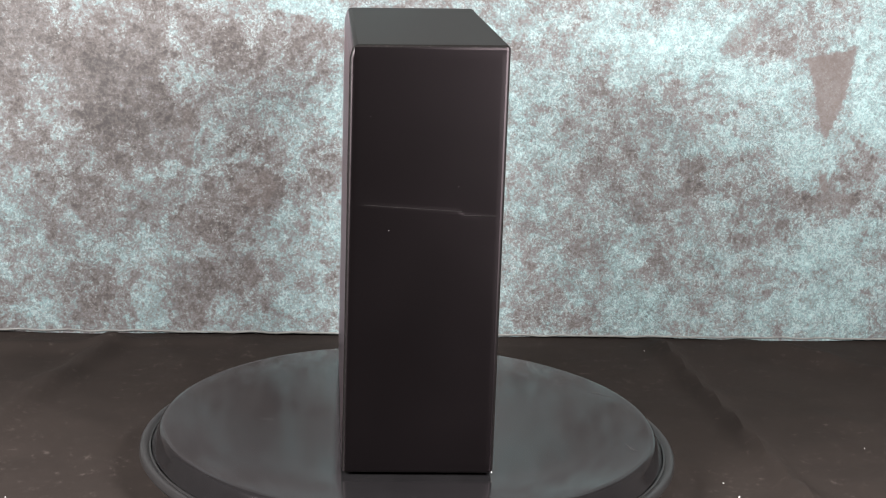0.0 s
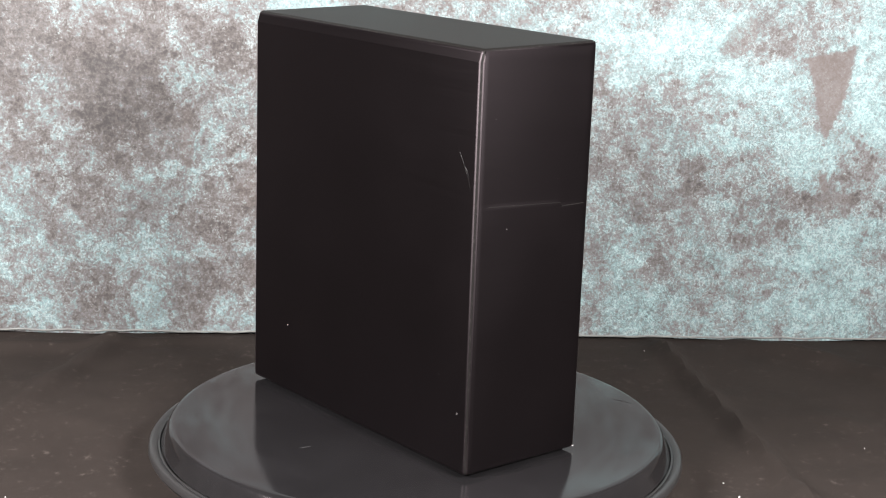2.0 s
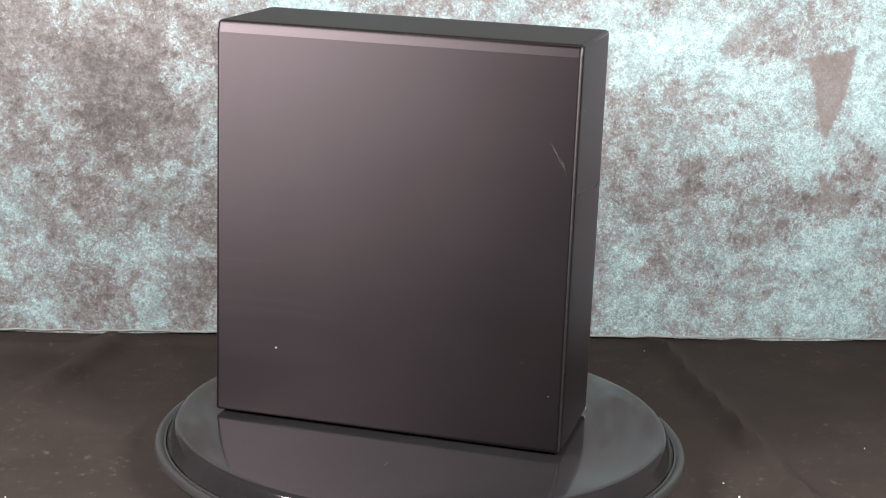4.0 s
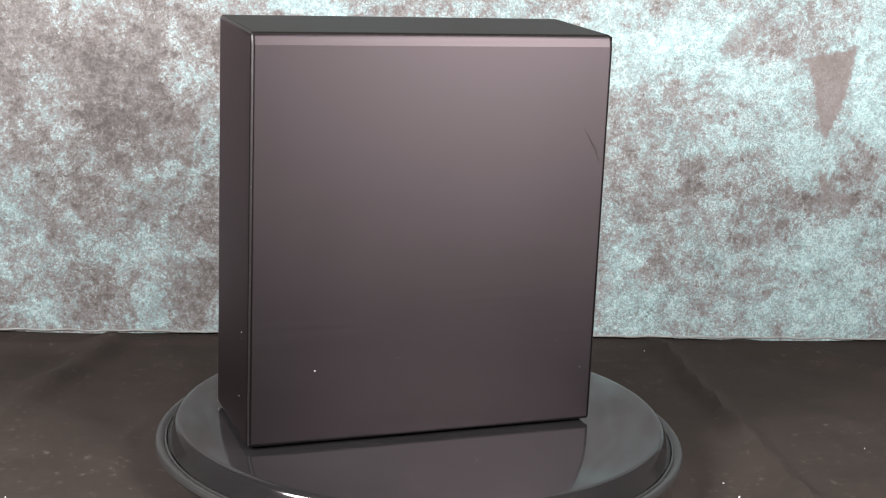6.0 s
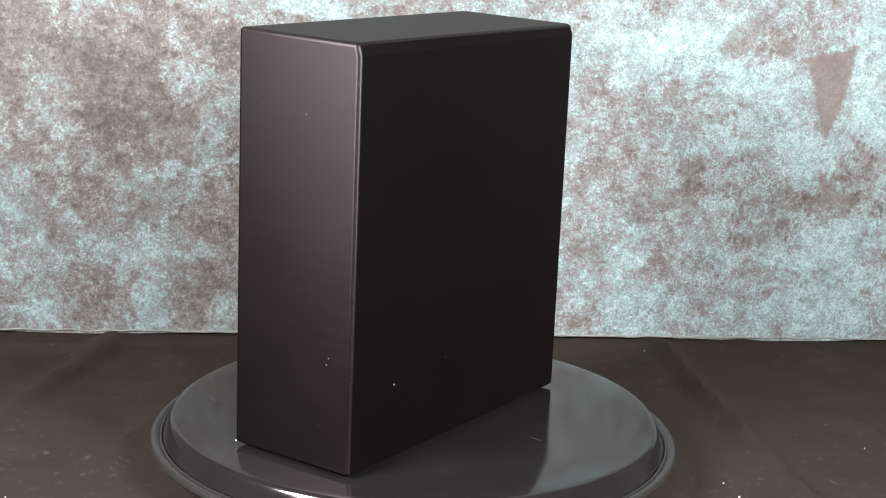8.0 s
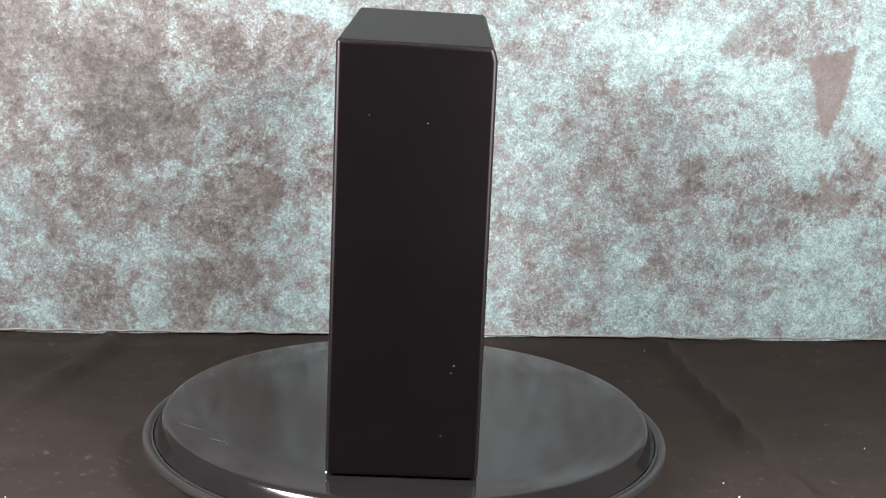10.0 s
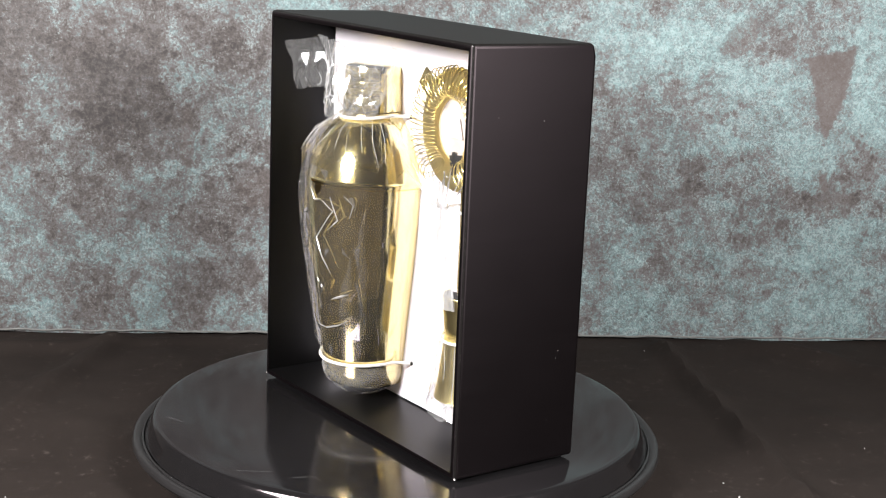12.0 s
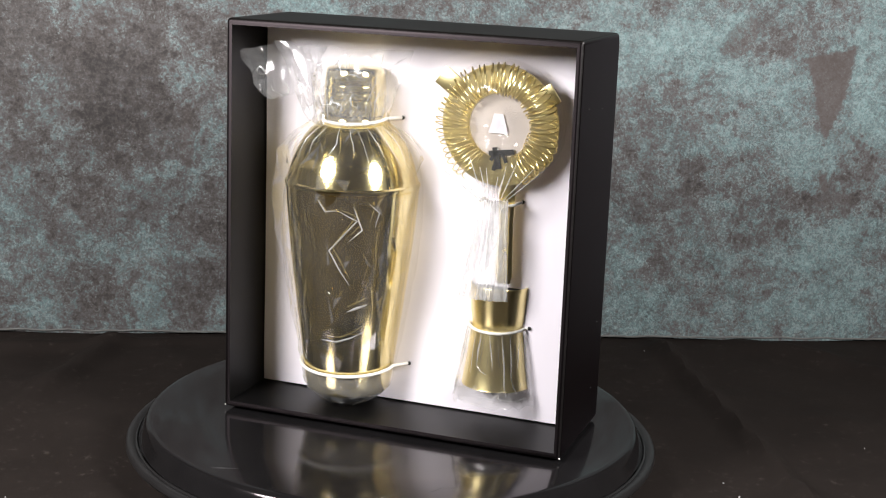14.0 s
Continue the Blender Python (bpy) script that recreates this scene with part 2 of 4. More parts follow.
def tube(bm, pts, r, segs=8, closed=False):
    pts = [Vector(q) for q in pts]
    n = len(pts)
    rings = []
    for i, q in enumerate(pts):
        a = pts[(i - 1) % n] if closed or i else pts[0]
        b = pts[(i + 1) % n] if closed or i < n - 1 else pts[-1]
        d = (b - a).normalized()
        up = Vector((0, 0, 1)) if abs(d.z) < 0.9 else Vector((0, 1, 0))
        s = d.cross(up).normalized()
        u = s.cross(d)
        rr = r(i / (n - 1)) if callable(r) else r
        rings.append([bm.verts.new(q + (s * math.cos(2 * math.pi * k / segs) + u * math.sin(2 * math.pi * k / segs)) * rr) for k in range(segs)])
    for i in range(n if closed else n - 1):
        a, b = rings[i], rings[(i + 1) % n]
        for k in range(segs):
            bm.faces.new((a[k], a[(k + 1) % segs], b[(k + 1) % segs], b[k]))
    if not closed:
        bm.faces.new(rings[0])
        bm.faces.new(rings[-1])
    return bm


def sheet(bm, nu, nv, at):
    """A grid of nu by nv cells, with its points from at(u, v)."""
    rows = [[bm.verts.new(at(i / nu, j / nv)) for i in range(nu + 1)] for j in range(nv + 1)]
    for a, b in zip(rows, rows[1:]):
        for i in range(nu):
            bm.faces.new((a[i], a[i + 1], b[i + 1], b[i]))
    return rows


def creased(bm, nu, nv, at, rough, seed):
    """A crumpled film: a jittered net of flat facets, pushed in and out along its normals."""
    rnd = random.Random(seed)
    rows = []
    for j in range(nv + 1):
        row = []
        for i in range(nu + 1):
            u = (i + (rnd.uniform(-0.42, 0.42) if 0 < i < nu else 0)) / nu
            v = (j + (rnd.uniform(-0.42, 0.42) if 0 < j < nv else 0)) / nv
            q = Vector(at(u, v))
            du = Vector(at(min(u + 0.01, 1), v)) - Vector(at(max(u - 0.01, 0), v))
            dv = Vector(at(u, min(v + 0.01, 1))) - Vector(at(u, max(v - 0.01, 0)))
            k = rough(u, v) if callable(rough) else rough
            row.append(bm.verts.new(q + du.cross(dv).normalized() * k * rnd.uniform(-1, 1)))
        rows.append(row)
    for a, b in zip(rows, rows[1:]):
        for i in range(nu):
            if rnd.random() < 0.5:
                bm.faces.new((a[i], a[i + 1], b[i + 1]))
                bm.faces.new((a[i], b[i + 1], b[i]))
            else:
                bm.faces.new((a[i], a[i + 1], b[i]))
                bm.faces.new((a[i + 1], b[i + 1], b[i]))
    return rows


def crumple(q, scale, seed=0.0):
    """Sharp-ridged folds, about -1 to 1."""
    v = Vector(q) * scale + Vector((seed, seed * 1.7, -seed))
    a = 1 - 2 * abs(noise.noise(v))
    b = 1 - 2 * abs(noise.noise(v * 2.3 + Vector((5, 3, 9))))
    return 0.65 * a + 0.35 * b


def kinked(u0, v0, steps, reach, rnd):
    """A crease's way over a sheet: short straight runs with sharp turns."""
    way, head = [(u0, v0)], rnd.uniform(0, 2 * math.pi)
    for i in range(steps):
        head += rnd.choice((-1, 1)) * rnd.uniform(0.4, 1.5)
        far = reach * rnd.uniform(0.5, 1.2)
        way.append((way[-1][0] + far * math.cos(head) * 0.7, way[-1][1] + far * math.sin(head)))
    return [(min(0.97, max(0.03, a)), min(0.97, max(0.03, b))) for a, b in way]


def crease_on(bm, at, way, thick, lift):
    """A thin raised fold that follows a way over a sheet and thins out at its ends."""
    pts = []
    for (a, b), (c, d) in zip(way, way[1:]):
        for i in range(4):
            q = Vector(at(a + (c - a) * i / 4, b + (d - b) * i / 4))
            pts.append((q.x, q.y + lift, q.z))
    last = len(pts) - 1
    rows = []
    for i, q in enumerate(pts):
        nxt, prv = Vector(pts[min(i + 1, last)]), Vector(pts[max(i - 1, 0)])
        ahead = (nxt - prv).normalized()
        out = Vector((0, 1, 0)).cross(ahead).normalized() * thick * (0.15 + math.sin(math.pi * i / last))
        rows.append([bm.verts.new(Vector(q) - out), bm.verts.new(Vector(q) + Vector((0, thick * 0.9, 0))), bm.verts.new(Vector(q) + out)])
    for a, b in zip(rows, rows[1:]):
        for i in (0, 1):
            bm.faces.new((a[i], a[i + 1], b[i + 1], b[i]))
    return bm


def empty(name, label, category, group=""):
    ob = new(name)
    ob.empty_display_size = 0.02
    return tagged(ob, label, category, group)


# ---- the setting ----
def build_room():
    bm = slab(bmesh.new(), (-2.0, -2.4, -0.09), (2.0, 1.2, -0.0480))
    tagged(part("floor", bm, M_FLOOR, smooth=False), "brown wooden support under the black cloth", "floor", kind="structure")
    # unseen walls and ceiling, added for fill and reflections
    for name, lo, hi in (("wall_south", (-2.0, -2.5, -0.09), (2.0, -2.4, 1.7)), ("wall_north", (-2.0, 1.2, -0.09), (2.0, 1.3, 1.7)),
                         ("wall_west", (-2.1, -2.5, -0.09), (-2.0, 1.3, 1.7)), ("wall_east", (2.0, -2.5, -0.09), (2.1, 1.3, 1.7))):
        tagged(part(name, slab(bmesh.new(), lo, hi), M_ROOM if name == "wall_south" else M_ROOM_LOW_BOUNCE, smooth=False), "plain unseen room wall, toned to bounce light", "wall", kind="structure")
    tagged(part("ceiling", slab(bmesh.new(), (-2.1, -2.5, 1.7), (2.1, 1.3, 1.8)), M_ROOM_LOW_BOUNCE, smooth=False), "plain unseen room ceiling, toned to bounce light", "ceiling", kind="structure")


# paint patches on the backdrop: along, up, half width, half height (metres), strength
PALE = [(0.252, 0.278, 0.035, 0.011, 1.1), (0.277, 0.197, 0.013, 0.024, 0.7), (0.175, 0.164, 0.02, 0.028, 0.6), (0.043, 0.151, 0.016, 0.012, 0.5),
        (0.051, 0.197, 0.016, 0.007, 0.4), (0.03, 0.043, 0.029, 0.042, 0.8), (0.128, 0.029, 0.014, 0.029, 0.9), (0.107, 0.083, 0.042, 0.023, 0.4),
        (0.189, 0.015, 0.029, 0.01, 0.4), (0.249, 0.046, 0.029, 0.027, 0.35), (0.245, 0.166, 0.026, 0.021, 0.5), (0.16, 0.222, 0.017, 0.027, 0.6),
        (0.052, 0.268, 0.009, 0.012, 0.5), (0.017, 0.101, 0.017, 0.019, 0.4)]
PALE_2 = [(0.526, 0.251, 0.032, 0.034, 1.0), (0.581, 0.267, 0.029, 0.04, 1.1), (0.472, 0.273, 0.029, 0.019, 0.5), (0.448, 0.199, 0.022, 0.032, 0.7),
          (0.645, 0.226, 0.041, 0.023, 0.9), (0.641, 0.184, 0.04, 0.018, 0.6), (0.729, 0.247, 0.019, 0.053, 0.8), (0.686, 0.158, 0.026, 0.023, 0.8),
          (0.619, 0.189, 0.016, 0.006, 0.6), (0.529, 0.069, 0.015, 0.007, 0.5), (0.694, 0.078, 0.033, 0.025, 0.7), (0.747, 0.033, 0.019, 0.034, 0.7),
          (0.549, 0.025, 0.028, 0.018, 0.5), (0.476, 0.134, 0.034, 0.029, 0.2), (0.682, 0.037, 0.036, 0.021, 0.4), (0.728, 0.094, 0.015, 0.03, 0.4),
          (0.595, 0.176, 0.02, 0.015, 0.3)]
BROWN = [(0.021, 0.251, 0.029, 0.055, 1.0), (0.093, 0.239, 0.05, 0.037, 1.0), (0.103, 0.204, 0.039, 0.033, 1.1), (0.207, 0.251, 0.046, 0.021, 0.6),
         (0.119, 0.163, 0.03, 0.021, 0.8), (0.155, 0.173, 0.008, 0.034, 0.8), (0.212, 0.127, 0.021, 0.019, 1.3), (0.222, 0.16, 0.015, 0.008, 1.0),
         (0.257, 0.137, 0.017, 0.015, 0.6), (0.063, 0.128, 0.03, 0.017, 0.6), (0.1, 0.106, 0.039, 0.013, 0.7), (0.168, 0.092, 0.03, 0.014, 0.8),
         (0.076, 0.029, 0.018, 0.025, 1.0), (0.163, 0.03, 0.019, 0.029, 0.9), (0.201, 0.04, 0.022, 0.023, 0.6), (0.023, 0.172, 0.014, 0.023, 0.5),
         (0.072, 0.073, 0.008, 0.015, 0.4)]
BROWN_2 = [(0.564, 0.202, 0.058, 0.034, 0.5), (0.499, 0.222, 0.017, 0.028, 0.6), (0.554, 0.141, 0.079, 0.03, 0.35), (0.588, 0.135, 0.016, 0.007, 0.9),
           (0.471, 0.085, 0.044, 0.035, 0.6), (0.662, 0.083, 0.017, 0.042, 0.8), (0.668, 0.132, 0.04, 0.011, 0.8), (0.71, 0.123, 0.023, 0.014, 1.3),
           (0.733, 0.154, 0.023, 0.017, 1.2), (0.66, 0.274, 0.029, 0.024, 0.5), (0.758, 0.022, 0.011, 0.022, 0.8), (0.503, 0.01, 0.033, 0.006, 0.7),
           (0.609, 0.008, 0.041, 0.006, 0.5), (0.447, 0.019, 0.015, 0.02, 0.6), (0.577, 0.091, 0.055, 0.03, 0.3), (0.754, 0.11, 0.01, 0.02, 0.7),
           (0.423, 0.262, 0.019, 0.023, 0.5), (0.708, 0.285, 0.024, 0.014, 0.4)]
# bare brown places with clean edges: their outlines, and how bare they are
WEDGE = [(0.6761, 0.2477), (0.7200, 0.2613), (0.7136, 0.2183), (0.7010, 0.1824), (0.6985, 0.1780), (0.6960, 0.1860), (0.6858, 0.2132)]
FLAP = [(0.6012, 0.2532), (0.6107, 0.2734), (0.6253, 0.2842), (0.6329, 0.2759), (0.6305, 0.2588), (0.6121, 0.2449)]
DRIP = [(0.6958, 0.1506), (0.7029, 0.1498), (0.7055, 0.1339), (0.6984, 0.1347)]
RUST = [(0.6920, 0.1276), (0.7136, 0.1340), (0.7303, 0.1284), (0.7200, 0.1101), (0.7014, 0.1137)]
CHIP = [(0.1963, 0.1323), (0.2215, 0.1434), (0.2321, 0.1292), (0.2219, 0.1106), (0.2021, 0.1112)]
STAIN = [(0.1525, 0.1912), (0.1589, 0.1942), (0.1617, 0.1565), (0.1580, 0.1397), (0.1524, 0.1467)]
BARE = [(WEDGE, 1.0), (FLAP, 0.5), (DRIP, 0.9), (RUST, 0.35), (CHIP, 0.45), (STAIN, 0.4)]


def build_backdrop():
    along = (WALL_B - WALL_A).normalized()
    back = Vector((-along.y, along.x))
    u0, u1, v1, step = -0.05, 0.83, 0.62, 0.0014
    across = np.linspace(u0, u1, int((u1 - u0) / step) + 1)
    upward = np.concatenate([np.arange(0, 0.305, step), np.linspace(0.305, v1, 40)])
    nu, nv = len(across) - 1, len(upward) - 1
    u, v = np.meshgrid(across, upward)
    # ragged outlines: shift the places at two scales
    def wave(a, b, s, ph):
        return np.sin(a * s + ph) * np.cos(b * s * 1.13 + ph * 2.1) + 0.5 * np.sin(a * s * 2.3 + b * s * 1.7 + ph * 0.7)
    frac = np.array([noise.fractal(Vector((p, q, 0.3)) * 40, 0.3, 2.2, 7) for p, q in zip(u.ravel(), v.ravel())]).reshape(u.shape)
    frac_2 = np.array([noise.fractal(Vector((q, p, 4.3)) * 40, 0.3, 2.2, 7) for p, q in zip(u.ravel(), v.ravel())]).reshape(u.shape)
    uu, vv = u + 0.011 * frac, v + 0.011 * frac_2
    pat = np.zeros_like(u)
    for sign, spots in ((1, PALE), (1, PALE_2), (-1, BROWN), (-1, BROWN_2)):
        for a, b, ra, rb, s in spots:
            d = (np.abs((uu - a) / ra) ** 2.6 + np.abs((vv - b) / rb) ** 2.6) ** (1 / 2.6)
            pat += sign * s * 0.8 / (1 + np.exp((d - 1.0) * 11.0))
    wu, wv = u + 0.0009 * frac_2 + 0.0006 * wave(u, v, 900, 0.9), v + 0.0009 * frac + 0.0006 * wave(v, u, 870, 1.4)
    bare = np.zeros_like(u)
    for outline, k in BARE:
        # clockwise outlines: the least distance inside all the sides
        inside = np.full_like(u, 1.0)
        for (ax, ay), (bx, by) in zip(outline, outline[1:] + outline[:1]):
            ex, ey = bx - ax, by - ay
            inside = np.minimum(inside, ((wu - ax) * ey - (wv - ay) * ex) / math.hypot(ex, ey))
        bare = np.maximum(bare, k / (1 + np.exp(-inside / 0.0006)))
    # two pale scratches over the wedge
    for up in (0.2500, 0.2545):
        line = np.exp(-((v - up - (u - 0.676) * 0.20) / 0.0009) ** 2) * (u > 0.672) * (u < 0.716)
        bare = bare * (1 - 0.7 * line)
    # painted light: tone rises towards one end, evening out the two lamps
    pat = pat + 0.45 * (u - 0.386) / 0.386
    pat = pat * (1 - bare) - 0.9 * bare
    # the rest of the board beyond: soft patches alike
    far = np.clip(np.maximum(-u, np.maximum(u - 0.78, v - 0.30)) / 0.05, 0, 1)
    pat = pat + far * 0.5 * wave(u, v, 24, 1.1)
    relief = 0.0006 * wave(u, v, 60, 0.2)
    x = WALL_A.x + along.x * u + back.x * relief
    y = WALL_A.y + along.y * u + back.y * relief
    z = TABLE + 0.001 + v - 0.0012 * np.sin(u * 21) * (v < 0.0005)
    n = (nu + 1) * (nv + 1)
    me = bpy.data.meshes.new("backdrop")
    co = np.stack([x, y, z], -1).reshape(-1, 3)
    idx = np.arange(n).reshape(nv + 1, nu + 1)
    quads = np.stack([idx[:-1, :-1], idx[:-1, 1:], idx[1:, 1:], idx[1:, :-1]], -1).reshape(-1, 4)
    me.from_pydata(co.tolist(), [], quads.tolist())
    me.materials.append(M_WALL)
    me.attributes.new("bare", "FLOAT", "POINT").data.foreach_set("value", bare.reshape(-1).astype(np.float32))
    me.attributes.new("patina_and_light", "FLOAT", "POINT").data.foreach_set("value", pat.reshape(-1).astype(np.float32))
    me.polygons.foreach_set("use_smooth", [True] * len(me.polygons))
    ob = tagged(new("backdrop", me), "weathered teal, grey and brown painted backdrop board standing on black cloth", "backdrop", kind="structure")
    # the board's body behind the painted face
    bm = slab(bmesh.new(), (u0, 0.0015, 0.0), (u1, 0.014, v1 + 0.001))
    core = part("board", bm, M_EDGE, ob, "rough board behind the paint", smooth=False)
    placed = Matrix.Translation((WALL_A.x, WALL_A.y, TABLE + 0.001)) @ Matrix.Rotation(math.atan2(along.y, along.x), 4, "Z")
    core.matrix_local = placed
    # the paint's rough lower edge
    bm = bmesh.new()
    tube(bm, [(u0 + i * 0.006, -0.0004 + 0.0005 * noise.noise(Vector((i * 0.4, 2, 0))), 0.0016 + 0.0012 * noise.noise(Vector((i * 0.31, 7, 1)))) for i in range(int((u1 - u0) / 0.006))], 0.0009, 6)
    lip = part("lower_edge", bm, M_EDGE, ob, "pale chipped lower edge")
    lip.matrix_local = placed


def cloth_height(x, y):
    q = Vector((x, y, 0))
    h = 0.0040 * noise.noise(q * 9) + 0.0020 * noise.noise(q * 26 + Vector((3, 1, 0)))
    # long soft folds
    for ax, ay, bx, by, wide, high in ((0.215, 0.30, 0.262, -0.05, 0.009, 0.0075), (0.30, 0.30, 0.50, 0.12, 0.014, 0.0080), (-0.24, 0.27, -0.30, 0.02, 0.012, 0.0070),
                                       (-0.34, 0.22, -0.16, 0.26, 0.010, 0.0055), (0.33, 0.10, 0.44, -0.06, 0.016, 0.0026)):
        d = Vector((bx - ax, by - ay))
        s = max(-0.2, min(1.2, ((x - ax) * d.x + (y - ay) * d.y) / d.length_squared))
        off = ((x - ax) * d.y - (y - ay) * d.x) / d.length
        fade = max(0.0, 1 - max(0, abs(s - 0.5) - 0.5) * 5)
        h += high * fade * math.exp(-(off / wide) ** 2)
    return h


def build_cloth():
    bm = bmesh.new()
    def at(u, v):
        k = 2 * u - 1
        x, y = 1.8 * k * (0.28 + 0.72 * k * k), 0.45 - 1.40 * v ** 1.6
        near = 1.0 if math.hypot(x, y) > 0.19 else 0.0
        wall_y = WALL_A.y + (x - WALL_A.x) * (WALL_B.y - WALL_A.y) / (WALL_B.x - WALL_A.x)
        calm = max(0.0, min(1.0, (wall_y - y) / 0.03))
        return (x, y, TABLE - 0.0005 + cloth_height(x, y) * near * (0.25 + 0.75 * calm) - 0.0002)
    sheet(bm, 320, 300, at)
    tagged(part("table_cloth", bm, M_CLOTH), "black cloth with soft folds and specks of lint", "cloth")
    rnd = random.Random(4)
    for k, (x, y) in enumerate(((0.1935, -0.055), (0.219, -0.052), (0.214, -0.024), (0.2, 0.262), (-0.276, -0.045), (0.33, 0.05), (-0.335, 0.11), (-0.25, -0.085))):
        bm = bmesh.new()
        bmesh.ops.create_icosphere(bm, subdivisions=1, radius=0.0008 if k < 2 else 0.0005)
        for vert in bm.verts:
            vert.co *= 0.7 + 0.6 * rnd.random()
        ob = part("lint_speck", bm, M_LINT)
        ob.location = (x, y, TABLE - 0.0007 + cloth_height(x, y) + 0.0006)
        tagged(ob, "tiny pale speck of lint on black cloth", "lint", "lint on the cloth")


# ---- the turntable ----
SCRATCHES = [((-0.0457, 0.1482), (-0.0587, 0.129), 0.00013), ((-0.0724, 0.1243), (-0.078, 0.1112), 0.00013), ((-0.0781, 0.1109), (-0.0848, 0.1108), 0.00013), ((0.062, 0.1428), (0.0502, 0.1382), 0.00013), ((0.0455, 0.1378), (0.0605, 0.1438), 0.00013), ((0.0056, -0.0902), (0.0048, -0.0991), 0.00013)]


def build_turntable():
    tt = empty("turntable", "round smoky black plastic turntable with a lipped rim", "turntable")
    tt.location = (0, 0, TABLE)
    bm = lathe(bmesh.new(), [(0.118, 0.0), (0.120, 0.0015), (0.120, 0.010), (0.117, 0.013)], 96)
    part("base", bm, M_BASE, tt, "matt black round base")
    t = PLATE_TOP
    prof = [(0.002, t - 0.0028), (0.150, t - 0.0028), (0.1605, t - 0.0036), (0.1640, t - 0.012), (0.1665, t - 0.0165), (0.1755, t - 0.0190), (0.1772, t - 0.0190),
            (0.1783, t - 0.0172), (0.1780, t - 0.0152), (0.1768, t - 0.0138), (0.1750, t - 0.0134), (0.1732, t - 0.0138), (0.1718, t - 0.0146),
            (0.1700, t - 0.0136), (0.1682, t - 0.0100), (0.1664, t - 0.0058), (0.1652, t - 0.0032), (0.1640, t - 0.0015), (0.1624, t - 0.0005), (0.1600, t), (0.120, t), (0.06, t), (0.002, t)]
    prof = [(r, z - TABLE) for r, z in prof]
    bm = lathe(bmesh.new(), prof[:4] + prof[13:], 192)
    plate = part("platter", bm, M_PLATE, tt, "glossy smoky black platter with fine scratches")
    rim = lathe(bmesh.new(), [(0.1645, t - 0.0120 - TABLE)] + prof[4:13] + [(0.1708, t - 0.0140 - TABLE)], 192, caps=False)
    part("rim", rim, M_RIM, plate, "rounded grey-black rolled lip")
    for (ax, ay), (bx, by), wide in SCRATCHES:
        bm = bmesh.new()
        tube(bm, [(ax + (bx - ax) * q, ay + (by - ay) * q + 0.0007 * math.sin(3 * q), t - TABLE + 0.00004) for q in np.linspace(0, 1, 7)], lambda q: wide * math.sin(math.pi * (0.1 + 0.8 * q)), 5)
        part("scratch", bm, M_SCRATCH, plate, "fine pale scratch")
    bm = lathe(bmesh.new(), [(0.03, 0.012), (0.03, t - 0.0026 - TABLE)], 48)
    part("spindle", bm, M_BASE, tt)
    return tt, plate


# ---- the gift box and what lies in it (x across, y towards the open side, z up) ----
# dust on the box: place in its own space, radius
DUST = [(-0.0746, -0.0461, 0.048, 0.0007), (0.0763, -0.0461, 0.1252, 0.0004), (0.1021, -0.0461, 0.1309, 0.0004), (0.1081, -0.0461, 0.0376, 0.0004), (-0.1074, -0.0461, 0.183, 0.0004),
        (-0.02, -0.0461, 0.053, 0.0003), (0.09, -0.0461, 0.058, 0.0003), (-0.1177, -0.0085, 0.2153, 0.00035), (-0.1177, -0.0226, 0.0273, 0.0003), (-0.1177, -0.029, 0.0712, 0.00035),
        (-0.1177, -0.0275, 0.0668, 0.0003), (-0.1177, 0.025, 0.219, 0.00025), (0.1181, -0.0341, 0.2177, 0.0003), (0.1181, -0.0218, 0.151, 0.0003), (0.1181, 0.018, 0.178, 0.0002)]


